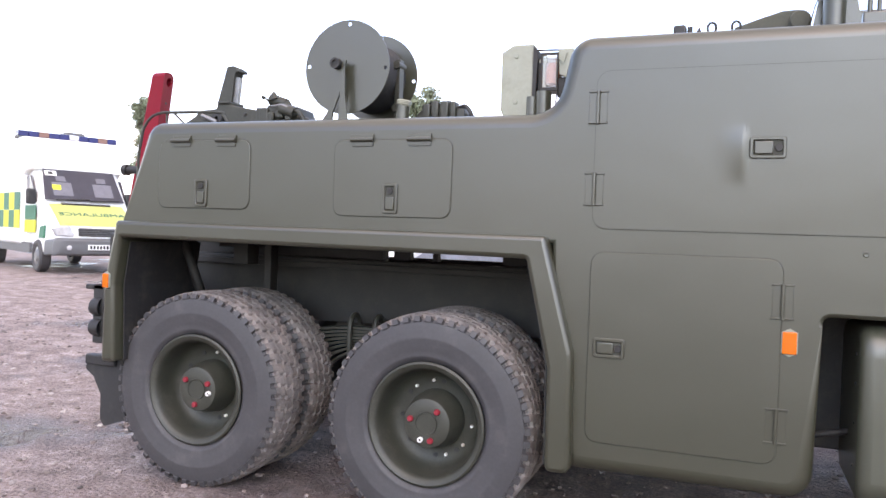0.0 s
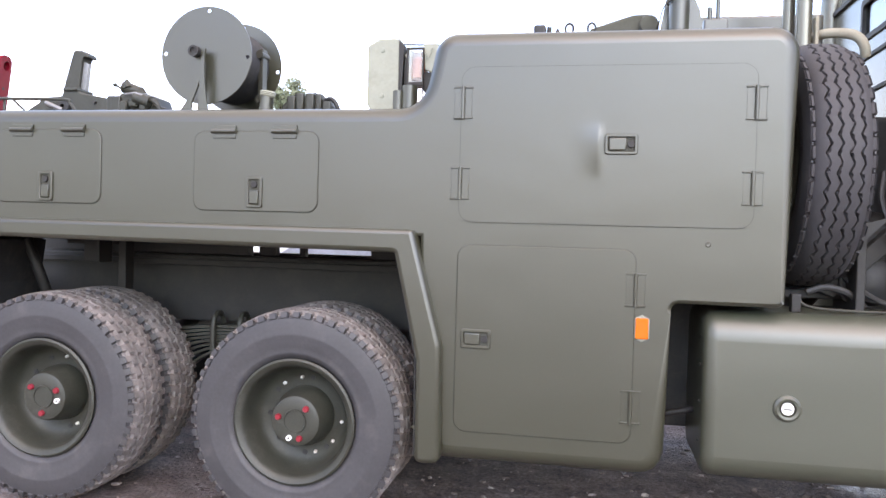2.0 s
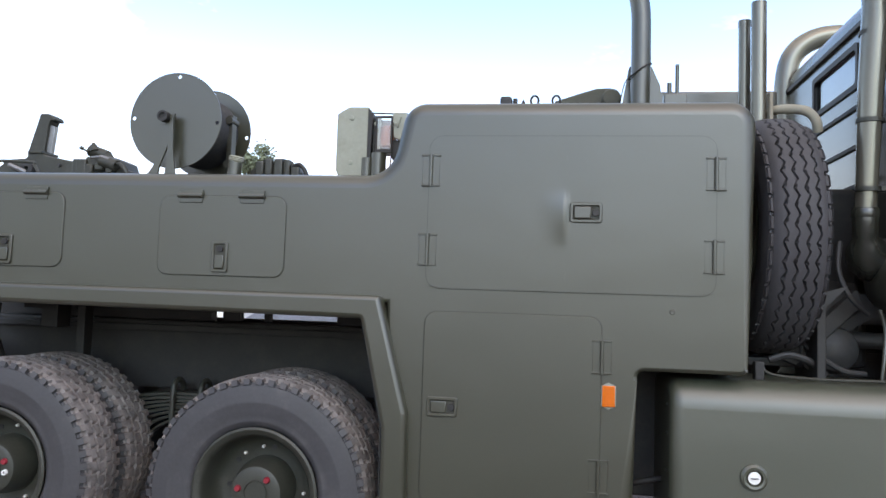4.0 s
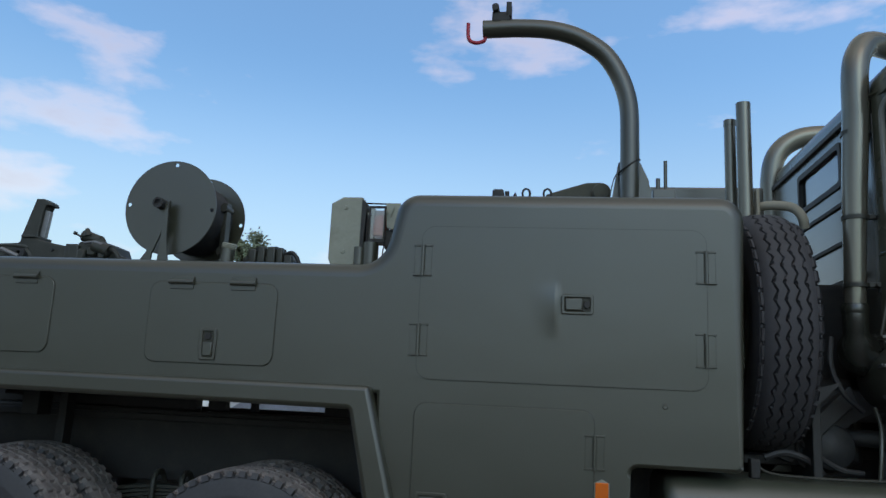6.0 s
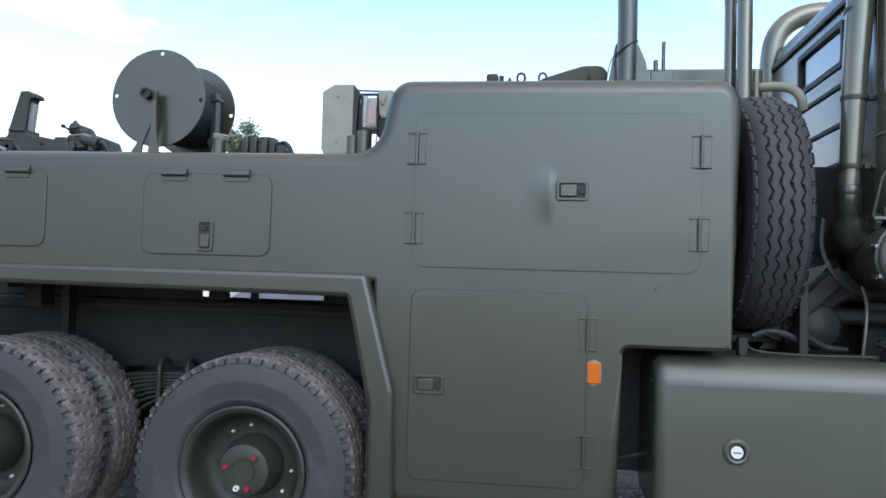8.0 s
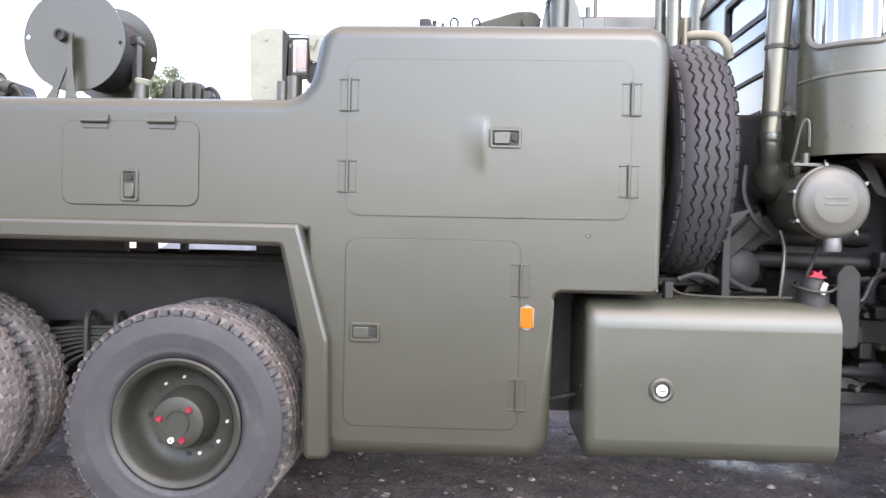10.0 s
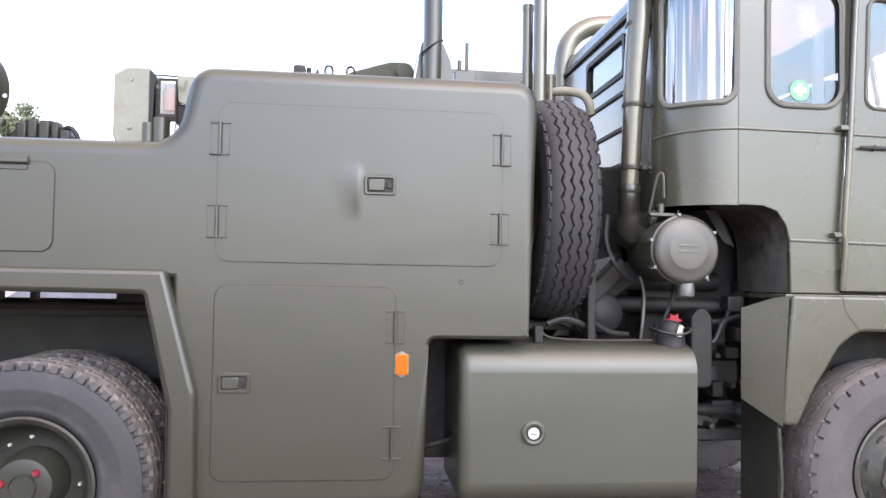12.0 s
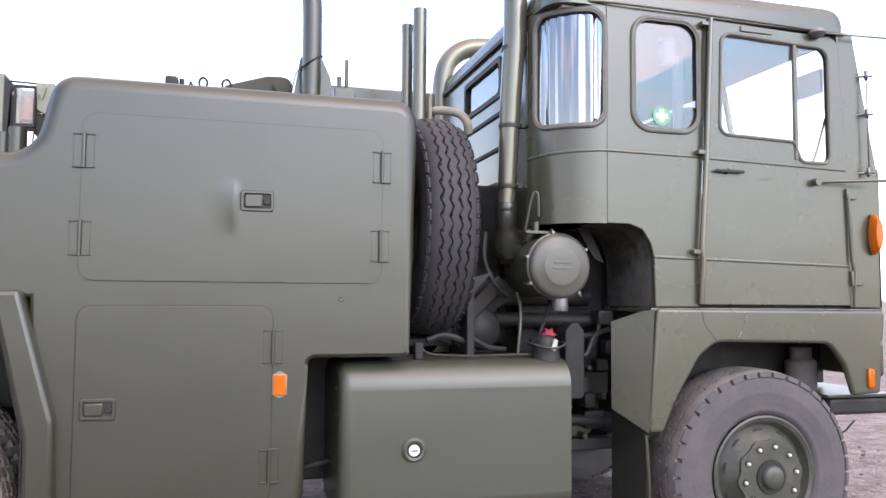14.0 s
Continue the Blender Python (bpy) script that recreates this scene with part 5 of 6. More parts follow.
# -- cab --
XR, YC, RC = 1.838, 0.3, 0.3
cab = part("cab_side", plate([(XR, 1.78), (1.96, 1.78), (2.03, 1.755), (2.075, 1.69), (2.093, 1.62), (2.1, 1.375), (2.345, 1.375), (2.412, 2.87), (XR, 2.87)], 0.0, 0.03,
                            [rect(1.98, 2.357, 2.253, 2.827, 0.1, 8)], 0.004, 1), CAB_PAINT, truck, "olive cab side panel with rounded window")
part("cab_side_far", plate([(XR, 1.78), (2.1, 1.62), (2.1, 1.375), (3.44, 1.375), (3.3, 2.87), (XR, 2.87)], 2.47, 2.5, [rect(1.98, 2.357, 2.253, 2.827, 0.1, 8), rect(2.48, 3.17, 2.25, 2.8, 0.06)]), CAB_PAINT, truck)


def window_seal(outline, y, mat=OLIVE_DARK, r=0.012, parent=cab, name="window_seal"):
    return part(name, tube([(x, y, z) for x, z in outline], r, 8, closed=True), mat, parent)


window_seal(rect(1.98, 2.357, 2.253, 2.827, 0.1, 8), -0.002, FRAME_PAINT)
window_seal(rect(1.992, 2.345, 2.265, 2.815, 0.09, 8), -0.006, GREY_SEAL, 0.0045)
g = part("window_pane", plate(rect(1.98, 2.357, 2.253, 2.827, 0.1, 8), 0.01, 0.015), CAB_GLASS, cab)
g.visible_shadow = False
sticker = part("first_aid_sticker", lathe([(0.0, 0.0), (0.05, 0.0), (0.05, 0.002)], 28, "y", (2.147, 0.006, 2.333)), material("green_sticker", (0.02, 0.42, 0.27), 0.4), cab, "round green first aid sticker with white cross")
part("cross", join(box(2.135, 2.159, 0.0035, 0.0055, 2.301, 2.365, 0), box(2.115, 2.135, 0.0035, 0.0055, 2.321, 2.345, 0), box(2.159, 2.179, 0.0035, 0.0055, 2.321, 2.345, 0)), WHITE, cab)


def on_corner(a, z, out=0.0):
    """A point on the cab's rounded rear corner; a = 0 at the side wall, 90 at the rear wall."""
    t = radians(a)
    return Vector((XR - (RC + out) * math.sin(t), YC - (RC + out) * math.cos(t), z))


def rounded_in(a, z, a0, a1, z0, z1, r):
    s = RC * radians(1)
    x, x0, x1 = a * s, a0 * s, a1 * s
    if not (x0 < x < x1 and z0 < z < z1):
        return False
    dx, dz = max(x0 + r - x, 0, x - x1 + r), max(z0 + r - z, 0, z - z1 + r)
    return dx * dx + dz * dz < r * r


CW = (1.5, 73, 2.258, 2.84, 0.08)
bm = bmesh.new()
na, nz = 80, 130
zz = [1.78 + (2.87 - 1.78) * j / nz for j in range(nz + 1)]
vs = [[bm.verts.new(on_corner(90 * i / na, z, -0.02)) for i in range(na + 1)] for z in zz]
for j in range(nz):
    for i in range(na):
        if not rounded_in(90 * (i + 0.5) / na, (zz[j] + zz[j + 1]) / 2, *CW):
            bm.faces.new((vs[j][i], vs[j][i + 1], vs[j + 1][i + 1], vs[j + 1][i]))
bmesh.ops.delete(bm, geom=[v for v in bm.verts if not v.link_faces], context="VERTS")
bmesh.ops.solidify(bm, geom=bm.faces[:], thickness=0.02)
corner = part("cab_corner", bm, CAB_PAINT, truck, "rounded rear corner of the cab with curved window", smooth=60)
s = RC * radians(1)
loop = [(u / s, z) for u, z in rect(CW[0] * s, CW[1] * s, CW[2], CW[3], CW[4], 8)]
dense = []
for (a0, z0), (a1, z1) in zip(loop, loop[1:] + loop[:1]):
    k = max(1, int(abs(a1 - a0) / 6))
    dense += [(a0 + (a1 - a0) * i / k, z0 + (z1 - z0) * i / k) for i in range(k)]
part("window_seal", tube([on_corner(a, z, 0.003) for a, z in dense], 0.013, 8, closed=True), FRAME_PAINT, corner)
part("window_seal", tube([on_corner(45 + (a - 45) * 0.95, 2.55 + (z - 2.55) * 0.965, 0.009) for a, z in dense], 0.0045, 6, closed=True), GREY_SEAL, corner)
bm = bmesh.new()
na, nz = 90, 24
vs = []
for j in range(nz + 1):
    z = CW[2] + (CW[3] - CW[2]) * j / nz
    row = []
    for i in range(na + 1):
        a = CW[0] + (CW[1] - CW[0]) * i / na
        # warped plastic sheet
        row.append(bm.verts.new(on_corner(a, z, -0.009 + 0.008 * noise.noise((a * 0.17, z * 0.9, 5)) + 0.0016 * noise.noise((a * 0.5, z * 1.6, 9)))))
    vs.append(row)
for j in range(nz):
    for i in range(na):
        bm.faces.new((vs[j][i], vs[j][i + 1], vs[j + 1][i + 1], vs[j + 1][i]))
g = part("window_pane", bm, CORNER_GLASS, corner, "warped shiny plastic corner window")
g.visible_shadow = False
part("cab_lamp", join(box(2.285, 2.34, 0.1, 0.14, 2.2, 2.7, 0.02), lathe([(0.0, -0.03), (0.035, -0.02), (0.045, 0.02), (0.04, 0.1), (0.0, 0.12)], 16, "z", (2.25, 0.12, 2.66))), material("grey_plastic", (0.75, 0.73, 0.8), 0.4, vary=0.05), cab, "white upright bar with a small lamp inside the window")
part("cab_mirror", box(3.2, 3.22, 0.1, 0.3, 2.56, 2.7, 0.01), material("mirror_back", (0.25, 0.27, 0.33), 0.4), cab)
# swage line round the corner and along the side
part("swage_line", tube([on_corner(a, 2.14 - 0.02 * a / 90, -0.0105) for a in range(0, 91, 6)], 0.014, 16), CAB_PAINT, corner)
part("swage_line", tube([(XR, 0.0105, 2.14), (2.385, 0.0105, 2.135)], 0.014, 16), CAB_PAINT, cab)
part("corner_seam", tube([(XR, 0.003, 1.785), (XR, 0.002, 2.86)], 0.003, 6), CAB_PAINT, cab)
# rear wall
rear = part("cab_rear", plate([(YC, 1.7), (2.2, 1.7), (2.2, 2.88), (YC, 2.88)], 1.538, 1.568, [rect(0.7, 1.36, 2.575, 2.775, 0.03, 4)], 0.004, 1, axis="x"), CAB_REAR_PAINT, truck, "ribbed olive rear wall of the cab")
part("window_pane", plate(rect(0.7, 1.36, 2.575, 2.775), 1.548, 1.553, axis="x"), CAB_GLASS, rear).visible_shadow = False
part("window_frame", plate(rect(0.68, 1.38, 2.555, 2.795, 0.03, 4), 1.528, 1.543, [rect(0.71, 1.35, 2.585, 2.765, 0.03, 4)], axis="x"), OLIVE_DARK, rear)
for z in (2.46, 2.26, 2.06):
    part("rib", box(1.526, 1.543, 0.45, 2.1, z - 0.012, z + 0.012, 0.004), OLIVE_DARK, rear)
part("gutter", box(1.518, 1.548, 0.32, 2.2, 2.85, 2.88, 0.006), OLIVE_DARK, rear)
# door
DOOR = [(2.36, 1.385), (3.265, 1.385), (3.245, 2.2), (3.215, 2.83), (2.42, 2.85)]
win = rounded([(2.47, 2.258), (2.92, 2.245), (2.965, 2.14), (3.15, 2.14), (3.145, 2.765), (2.485, 2.79)], [0.05, 0.02, 0.04, 0.05, 0.07, 0.06], 6)
door = part("cab_door", plate(rounded(DOOR, [0.01, 0.01, 0, 0.06, 0.02], 5), -0.012, 0.02, [win], 0.005, 2), CAB_PAINT, truck, "closed olive cab door with divided window")
window_seal(win, -0.012, FRAME_PAINT, 0.01, door)
part("window_pane", plate(win, 0.0, 0.004), CLEAR, door).visible_shadow = False
part("window_bar", box(2.923, 2.946, -0.018, 0.0, 2.15, 2.77, 0.004), FRAME_PAINT, door)
part("door_handle", join(box(2.43, 2.6, -0.035, -0.025, 2.057, 2.074, 0.005), cyl((2.505, -0.03, 2.066), (2.505, -0.01, 2.066), 0.014)), BLACK, door, "dark lever handle")
part("swage_line", tube([(2.39, -0.0015, 2.13), (3.245, -0.0015, 2.11)], 0.014, 16), CAB_PAINT, door)
part("swage_line", tube([(2.372, -0.0015, 1.615), (3.255, -0.0015, 1.595)], 0.014, 16), CAB_PAINT, door)
part("swage_line", tube([(2.098, 0.0105, 1.622), (2.35, 0.0105, 1.617)], 0.014, 16), CAB_PAINT, cab)
for x, w in ((2.69, 0.012), (2.713, 0.008), (2.736, 0.014), (2.762, 0.01)):
    part("faded_letter", box(x, x + w, -0.0132, -0.0125, 2.03, 2.042, 0), OLIVE, door)
part("door_plate", box(2.6, 2.79, -0.02, -0.012, 2.805, 2.835, 0.003), CAB_PAINT, door)
rail = part("grab_rail", tube([(2.345, -0.02, 1.39), (2.352, -0.03, 1.62), (2.345, -0.03, 1.66), (2.377, -0.03, 2.1), (2.396, -0.03, 2.5), (2.413, -0.03, 2.85)], 0.014, 10), PIPE_PAINT, truck, "upright rail beside the cab door")
for z, x in ((1.65, 2.346), (2.155, 2.38), (2.82, 2.41)):
    part("rail_clip", box(x - 0.05, x + 0.005, -0.035, 0.005, z - 0.012, z + 0.012, 0.004), CAB_PAINT, rail)
# front pillar and nose
part("cab_pillar", plate([(3.27, 1.375), (3.48, 1.375), (3.465, 2.11), (3.32, 2.86), (3.215, 2.86), (3.248, 2.2)], 0.0, 0.04, bevel=0.004), CAB_PAINT, truck)
part("pillar_pipe", tube([(3.278, -0.02, 1.38), (3.275, -0.025, 1.58), (3.262, -0.025, 1.63), (3.247, -0.025, 1.98)], 0.01, 8), CAB_PAINT, truck)
part("cab_front", box(3.445, 3.495, 0.0, 2.5, 1.0, 2.14, 0.03, 3), CAB_PAINT, truck)
part("dashboard", box(3.18, 3.445, 0.1, 2.4, 1.88, 2.11, 0.03), BLACK, truck)
part("cab_floor", join(box(1.85, 3.45, 0.05, 2.45, 1.79, 1.83, 0.0), box(1.59, 1.85, 0.31, 2.45, 1.79, 1.83, 0.0)), OLIVE_DARK, truck)
part("cab_floor", box(2.11, 3.45, 0.03, 2.47, 1.37, 1.42, 0.0), OLIVE_DARK, truck)
for y in (0.35, 1.6):
    st = part("cab_seat", box(2.6, 3.05, y, y + 0.5, 1.42, 1.95, 0.04), BLACK, truck)
    part("seat_back", box(2.5, 2.62, y, y + 0.5, 1.9, 2.5, 0.04), BLACK, st)
part("windscreen_pillar", tube([(3.445, 2.44, 2.11), (3.29, 2.44, 2.87)], 0.03, 8), CAB_PAINT, truck)
part("windscreen_pillar", tube([(3.445, 1.1, 2.11), (3.29, 1.1, 2.87)], 0.022, 8), CAB_PAINT, truck)
part("wiper", tube([(3.44, 0.5, 2.14), (3.41, 0.38, 2.29), (3.37, 0.26, 2.46)], 0.008, 6), BLACK, truck)
bm = box(1.545, 3.325, 0.004, 2.49, 2.862, 3.03, 0)
bmesh.ops.bevel(bm, geom=[e for e in bm.edges if abs(e.verts[0].co.z - e.verts[1].co.z) > 0.1], offset=0.12, segments=6, profile=0.5, affect="EDGES")
bmesh.ops.bevel(bm, geom=[e for e in bm.edges if min(v.co.z for v in e.verts) > 3.0 and e.calc_face_angle(0) > 0.5], offset=0.11, segments=7, profile=0.5, affect="EDGES")
roof = part("cab_roof", bm, CAB_PAINT, truck, "smooth olive cab roof with rain gutter")
part("gutter", tube(smooth_path([(3.27, -0.015, 2.855), (2.6, -0.015, 2.868), (1.87, -0.015, 2.875), (1.69, 0.05, 2.88), (1.57, 0.18, 2.885), (1.53, 0.3, 2.885)], 5), 0.007, 8), CAB_PAINT, roof)
part("headlining", box(1.62, 3.28, 0.04, 2.46, 2.848, 2.858, 0), material("grey_headlining", (0.4, 0.345, 0.4), 0.8, vary=0.08, scale=5), roof, "pale grey cab headlining")
part("roof_vent", box(2.75, 3.0, 0.25, 0.5, 2.99, 3.06, 0.02), BLACK, roof)
part("gutter_lamp", lathe([(0.0, 0.02), (0.035, 0.02), (0.045, 0.0), (0.03, -0.02), (0.0, -0.03)], 20, "z", (3.06, -0.035, 2.835)), STEEL, truck)
part("aerial_rod", tube([(3.08, -0.04, 2.838), (3.62, -0.05, 2.85)], 0.005, 6), STEEL, truck)
mir = part("mirror_arm", tube([(3.04, -0.03, 2.035), (3.32, -0.1, 2.045), (3.5, -0.14, 2.05)], 0.008, 8), CAB_PAINT, truck)
part("mirror_joint", lathe([(0.0, -0.02), (0.02, -0.02), (0.02, 0.02), (0.0, 0.02)], 12, "y", (3.04, -0.03, 2.035)), CAB_PAINT, mir)
part("cab_bracket", box(3.235, 3.3, -0.03, 0.0, 1.95, 2.01, 0.006), CAB_PAINT, truck)
part("cab_bracket", box(3.255, 3.335, -0.03, 0.0, 1.49, 1.57, 0.006), CAB_PAINT, truck)
for z in (2.1, 2.42, 2.63):
    part("screen_bracket", join(tube([(3.3, 0.02, z), (3.42, -0.03, z + 0.005)], 0.006, 6), cyl((3.38, -0.03, z - 0.02), (3.38, -0.03, z + 0.03), 0.009, 8)), STEEL, truck)
part("screen_rod", tube([(3.385, -0.03, 2.1), (3.38, -0.03, 2.66)], 0.004, 6), STEEL, truck)
part("indicator", lathe([(0.0, -0.05), (0.04, -0.045), (0.055, -0.02), (0.058, 0.0)], 24, "y", (0, 0, 0)), ORANGE, truck, "tall orange indicator lamp", at=Matrix.Translation((3.42, -0.01, 1.77)) @ Matrix.Diagonal((0.55, 1, 1.95, 1)))
# front wing
WING = rounded([(2.05, 0.765), (2.1, 1.367), (3.48, 1.36), (3.435, 0.92), (3.262, 0.915), (3.21, 1.07), (3.115, 1.188), (2.43, 1.2), (2.335, 1.13), (2.2, 0.92), (2.125, 0.765)], [0.02, 0.02, 0.03, 0.02, 0.02, 0.1, 0.09, 0.12, 0.11, 0.12, 0.02], 7)
wing = part("front_wing", plate(WING, -0.02, 0.01, bevel=0.016, seg=4), CAB_PAINT, truck, "olive front wing with flattened wheel opening")
part("wing_top", box(2.075, 3.46, 0.0, 0.5, 1.345, 1.37, 0.006), CAB_PAINT, wing)
bm = bmesh.new()
near_side = [bm.verts.new(p) for p in ((2.052, -0.012, 0.762), (1.93, 0.14, 0.865), (1.93, 0.14, 1.298), (2.03, 0.02, 1.352), (2.085, -0.012, 1.362))]
far_side = [bm.verts.new(v.co + Vector((0.03, 0.035, 0))) for v in near_side]
bm.faces.new(near_side)
bm.faces.new(far_side[::-1])
for k in range(5):
    bm.faces.new((near_side[k], far_side[k], far_side[(k + 1) % 5], near_side[(k + 1) % 5]))
part("wing_back", bm, CAB_PAINT, wing)
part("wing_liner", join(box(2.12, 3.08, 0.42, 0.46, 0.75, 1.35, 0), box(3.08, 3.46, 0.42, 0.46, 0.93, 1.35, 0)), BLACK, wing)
part("swivel_housing", lathe([(0.0, -0.14), (0.07, -0.13), (0.085, -0.1), (0.085, 0.08), (0.06, 0.1), (0.06, 0.16), (0.0, 0.16)], 20, "z", (3.225, 0.33, 0.985)), TREAD_DRY, truck, "muddy brown steering housing above the front axle")
part("marker_lead", tube(smooth_path([(3.17, 0.1, 0.76), (3.21, 0.1, 0.71), (3.29, 0.1, 0.7), (3.37, 0.1, 0.76)], 4), 0.005, 6), BLACK, truck)
part("mudflap", plate([(0.02, 0.22), (0.36, 0.3), (0.36, 0.83), (0.02, 0.76)], 2.046, 2.054, axis="x"), OLIVE_WHEEL, wing, "dark rubber flap behind the front wheel")
part("flap_edge", tube([(2.046, 0.01, 0.26), (2.056, 0.0, 0.5), (2.046, 0.01, 0.75)], 0.01, 8), OLIVE, wing)
part("wing_crack", tube([(2.345, -0.021, 1.36), (2.36, -0.021, 1.29), (2.43, -0.021, 1.205)], 0.0009, 4), SEAM, wing)
for pts in ([(2.605, 1.335), (2.595, 1.295)], [(2.575, 1.255), (2.548, 1.21)]):
    part("scratch", tube([(x, -0.021, z) for x, z in pts], 0.0035, 4), CREAM, wing)
part("side_marker", box(3.345, 3.39, -0.034, -0.018, 0.95, 1.055, 0.012), ORANGE, truck, "orange side marker lamp")
def sheet(path, y0, y1, t=0.012):
    """A bent sheet along (x, z) points, reaching from y0 to y1."""
    n = len(path)
    inner = []
    for i, (x, z) in enumerate(path):
        a, b = path[max(i - 1, 0)], path[min(i + 1, n - 1)]
        d = Vector((b[0] - a[0], b[1] - a[1])).normalized()
        inner.append((x - d.y * t, z + d.x * t))
    return plate(list(path) + inner[::-1], y0, y1)


part("arch_liner", sheet([(1.845, 1.785), (1.96, 1.78), (2.03, 1.755), (2.075, 1.69), (2.093, 1.62), (2.1, 1.375)], 0.015, 0.5), MUDDY, truck, "mud-coated inner panel of the cab's rear arch")
part("arch_liner", sheet([(1.59, 1.79), (1.845, 1.79)], 0.31, 0.5), MUDDY, truck)
part("arch_rib", plate([(1.88, 1.78), (1.965, 1.6), (1.91, 1.62), (1.81, 1.78)], 0.28, 0.3), OLIVE_DARK, truck)
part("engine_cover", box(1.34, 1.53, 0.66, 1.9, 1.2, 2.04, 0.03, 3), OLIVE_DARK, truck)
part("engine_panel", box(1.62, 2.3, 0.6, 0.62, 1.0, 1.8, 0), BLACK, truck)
part("far_fuel_tank", box(0.5, 1.75, 1.95, 2.5, 0.41, 1.12, 0.06, 3), OLIVE_GLOSS, truck)
part("battery_box", box(0.41, 0.7, 0.55, 0.95, 0.5, 1.15, 0.01), BLACK, truck)
part("air_reservoir", lathe([(0.0, -0.02), (0.08, 0.0), (0.11, 0.04), (0.11, 0.56), (0.08, 0.6), (0.0, 0.62)], 24, "x", (0.42, 0.95, 0.68)), OLIVE_DARK, truck)
part("bumper", box(3.17, 3.6, 0.05, 2.45, 0.8, 0.89, 0.02), OLIVE_DARK, truck)
part("bumper_tread", box(3.15, 3.6, 0.04, 2.46, 0.894, 0.91, 0.003), OLIVE, truck)
part("lower_marker", box(3.17, 3.24, 0.08, 0.11, 0.7, 0.75, 0.008), ORANGE, truck)
part("wheel_hub_gear", join(cyl((3.05, 0.5, 0.95), (3.05, 0.8, 0.95), 0.09), box(2.5, 3.3, 0.55, 0.7, 1.0, 1.1, 0.02)), OLIVE_DARK, truck)

# black sheets added inside the arch, so that its unlit walls stay dark
part("arch_shade_sheet", sheet([(-3.1, 0.66), (-3.112, 1.08), (-3.075, 1.32)], 0.0, 0.6, -0.006), BLACK, truck, "black sheet inside the wheel arch that stands for its shade")
part("arch_shade_sheet", sheet([(-0.805, 1.315), (-0.7, 0.85), (-0.695, 0.4)], 0.02, 0.6, -0.006), BLACK, truck)

# ---- the ambulance ----
AMB_WHITE = material("white_van_paint", (0.8, 0.8, 0.78), 0.3, vary=0.03, scale=3)
AMB_YELLOW = material("yellow_van_panel", (0.7, 0.66, 0.08), 0.5, vary=0.05, scale=4, spec=0.2)
AMB_GREEN = material("green_van_panel", (0.0, 0.2, 0.135), 0.5, vary=0.05, scale=4, spec=0.15)
BUMPER = material("grey_bumper_plastic", (0.11, 0.115, 0.12), 0.5, vary=0.06, scale=6)
BLUE_LENS = material("blue_lens", (0.008, 0.025, 0.12), 0.2, vary=0.1, scale=10)
ROSE_LENS = material("rose_lens", (0.26, 0.12, 0.1), 0.25, vary=0.1, scale=10)
LAMP_GLASS = material("headlamp_lens", (0.6, 0.62, 0.65), 0.12, metal=0.6, vary=0.2, scale=20)
DARK_GLASS = material("dark_glass", (0.1, 0.1, 0.125), 0.06, vary=0.1, scale=3)
PALE_GLASS = material("pale_glass", (0.2, 0.22, 0.25), 0.06, vary=0.3, scale=3)
SEAT = material("grey_seat_cloth", (0.15, 0.145, 0.165), 0.7, vary=0.2, scale=6)
AMB = pose(-12.37, 9.09, 0.35, 0, 0, 63)
amb = thing("ambulance", "white ambulance with yellow and green panels and a blue light bar", "ambulance")
amb.matrix_basis = AMB


def amb_part(name, bm, mat, parent=None, label="", smooth=38):
    return part(name, bm, mat, parent or amb, label, smooth)


def van_shape(half, ys):
    """Sections (y, half width, floor, roof) skinned into a hull with rounded shoulders."""
    bm = bmesh.new()
    rings = []
    for y, w, z0, z1 in ys:
        r = min(0.16, w * 0.3, (z1 - z0) * 0.3)
        o = rounded([(-w, z0), (w, z0), (w * 0.97, z1), (-w * 0.97, z1)], [0.05, 0.05, r, r], 4)
        rings.append([bm.verts.new((x, y, z)) for x, z in o])
    for a, b in zip(rings, rings[1:]):
        n = len(a)
        for k in range(n):
            bm.faces.new((a[k], a[(k + 1) % n], b[(k + 1) % n], b[k]))
    bm.faces.new(rings[0])
    bm.faces.new(rings[-1])
    return bm


amb_part("cab_body", van_shape(0, [(0.0, 0.8, 0.45, 0.84), (0.06, 0.9, 0.42, 0.97), (0.4, 0.94, 0.4, 1.17), (0.93, 0.95, 0.4, 1.43), (0.98, 0.95, 0.4, 1.46), (1.62, 0.9, 0.4, 2.24), (2.0, 0.92, 0.4, 2.3)]), AMB_WHITE, label="white van cab", smooth=50)
amb_part("box_body", box(-1.05, 1.05, 1.95, 5.9, 0.55, 2.92, 0.07, 4), AMB_WHITE, label="tall white box body")
amb_part("box_brow", van_shape(0, [(1.52, 0.93, 2.2, 2.36), (1.75, 1.0, 2.15, 2.8), (2.3, 1.04, 1.95, 2.91)]), AMB_WHITE, smooth=50)


def bonnet_z(y):
    return 0.97 + (y - 0.06) * 0.2 / 0.34 if y < 0.4 else 1.17 + (y - 0.4) * 0.26 / 0.53


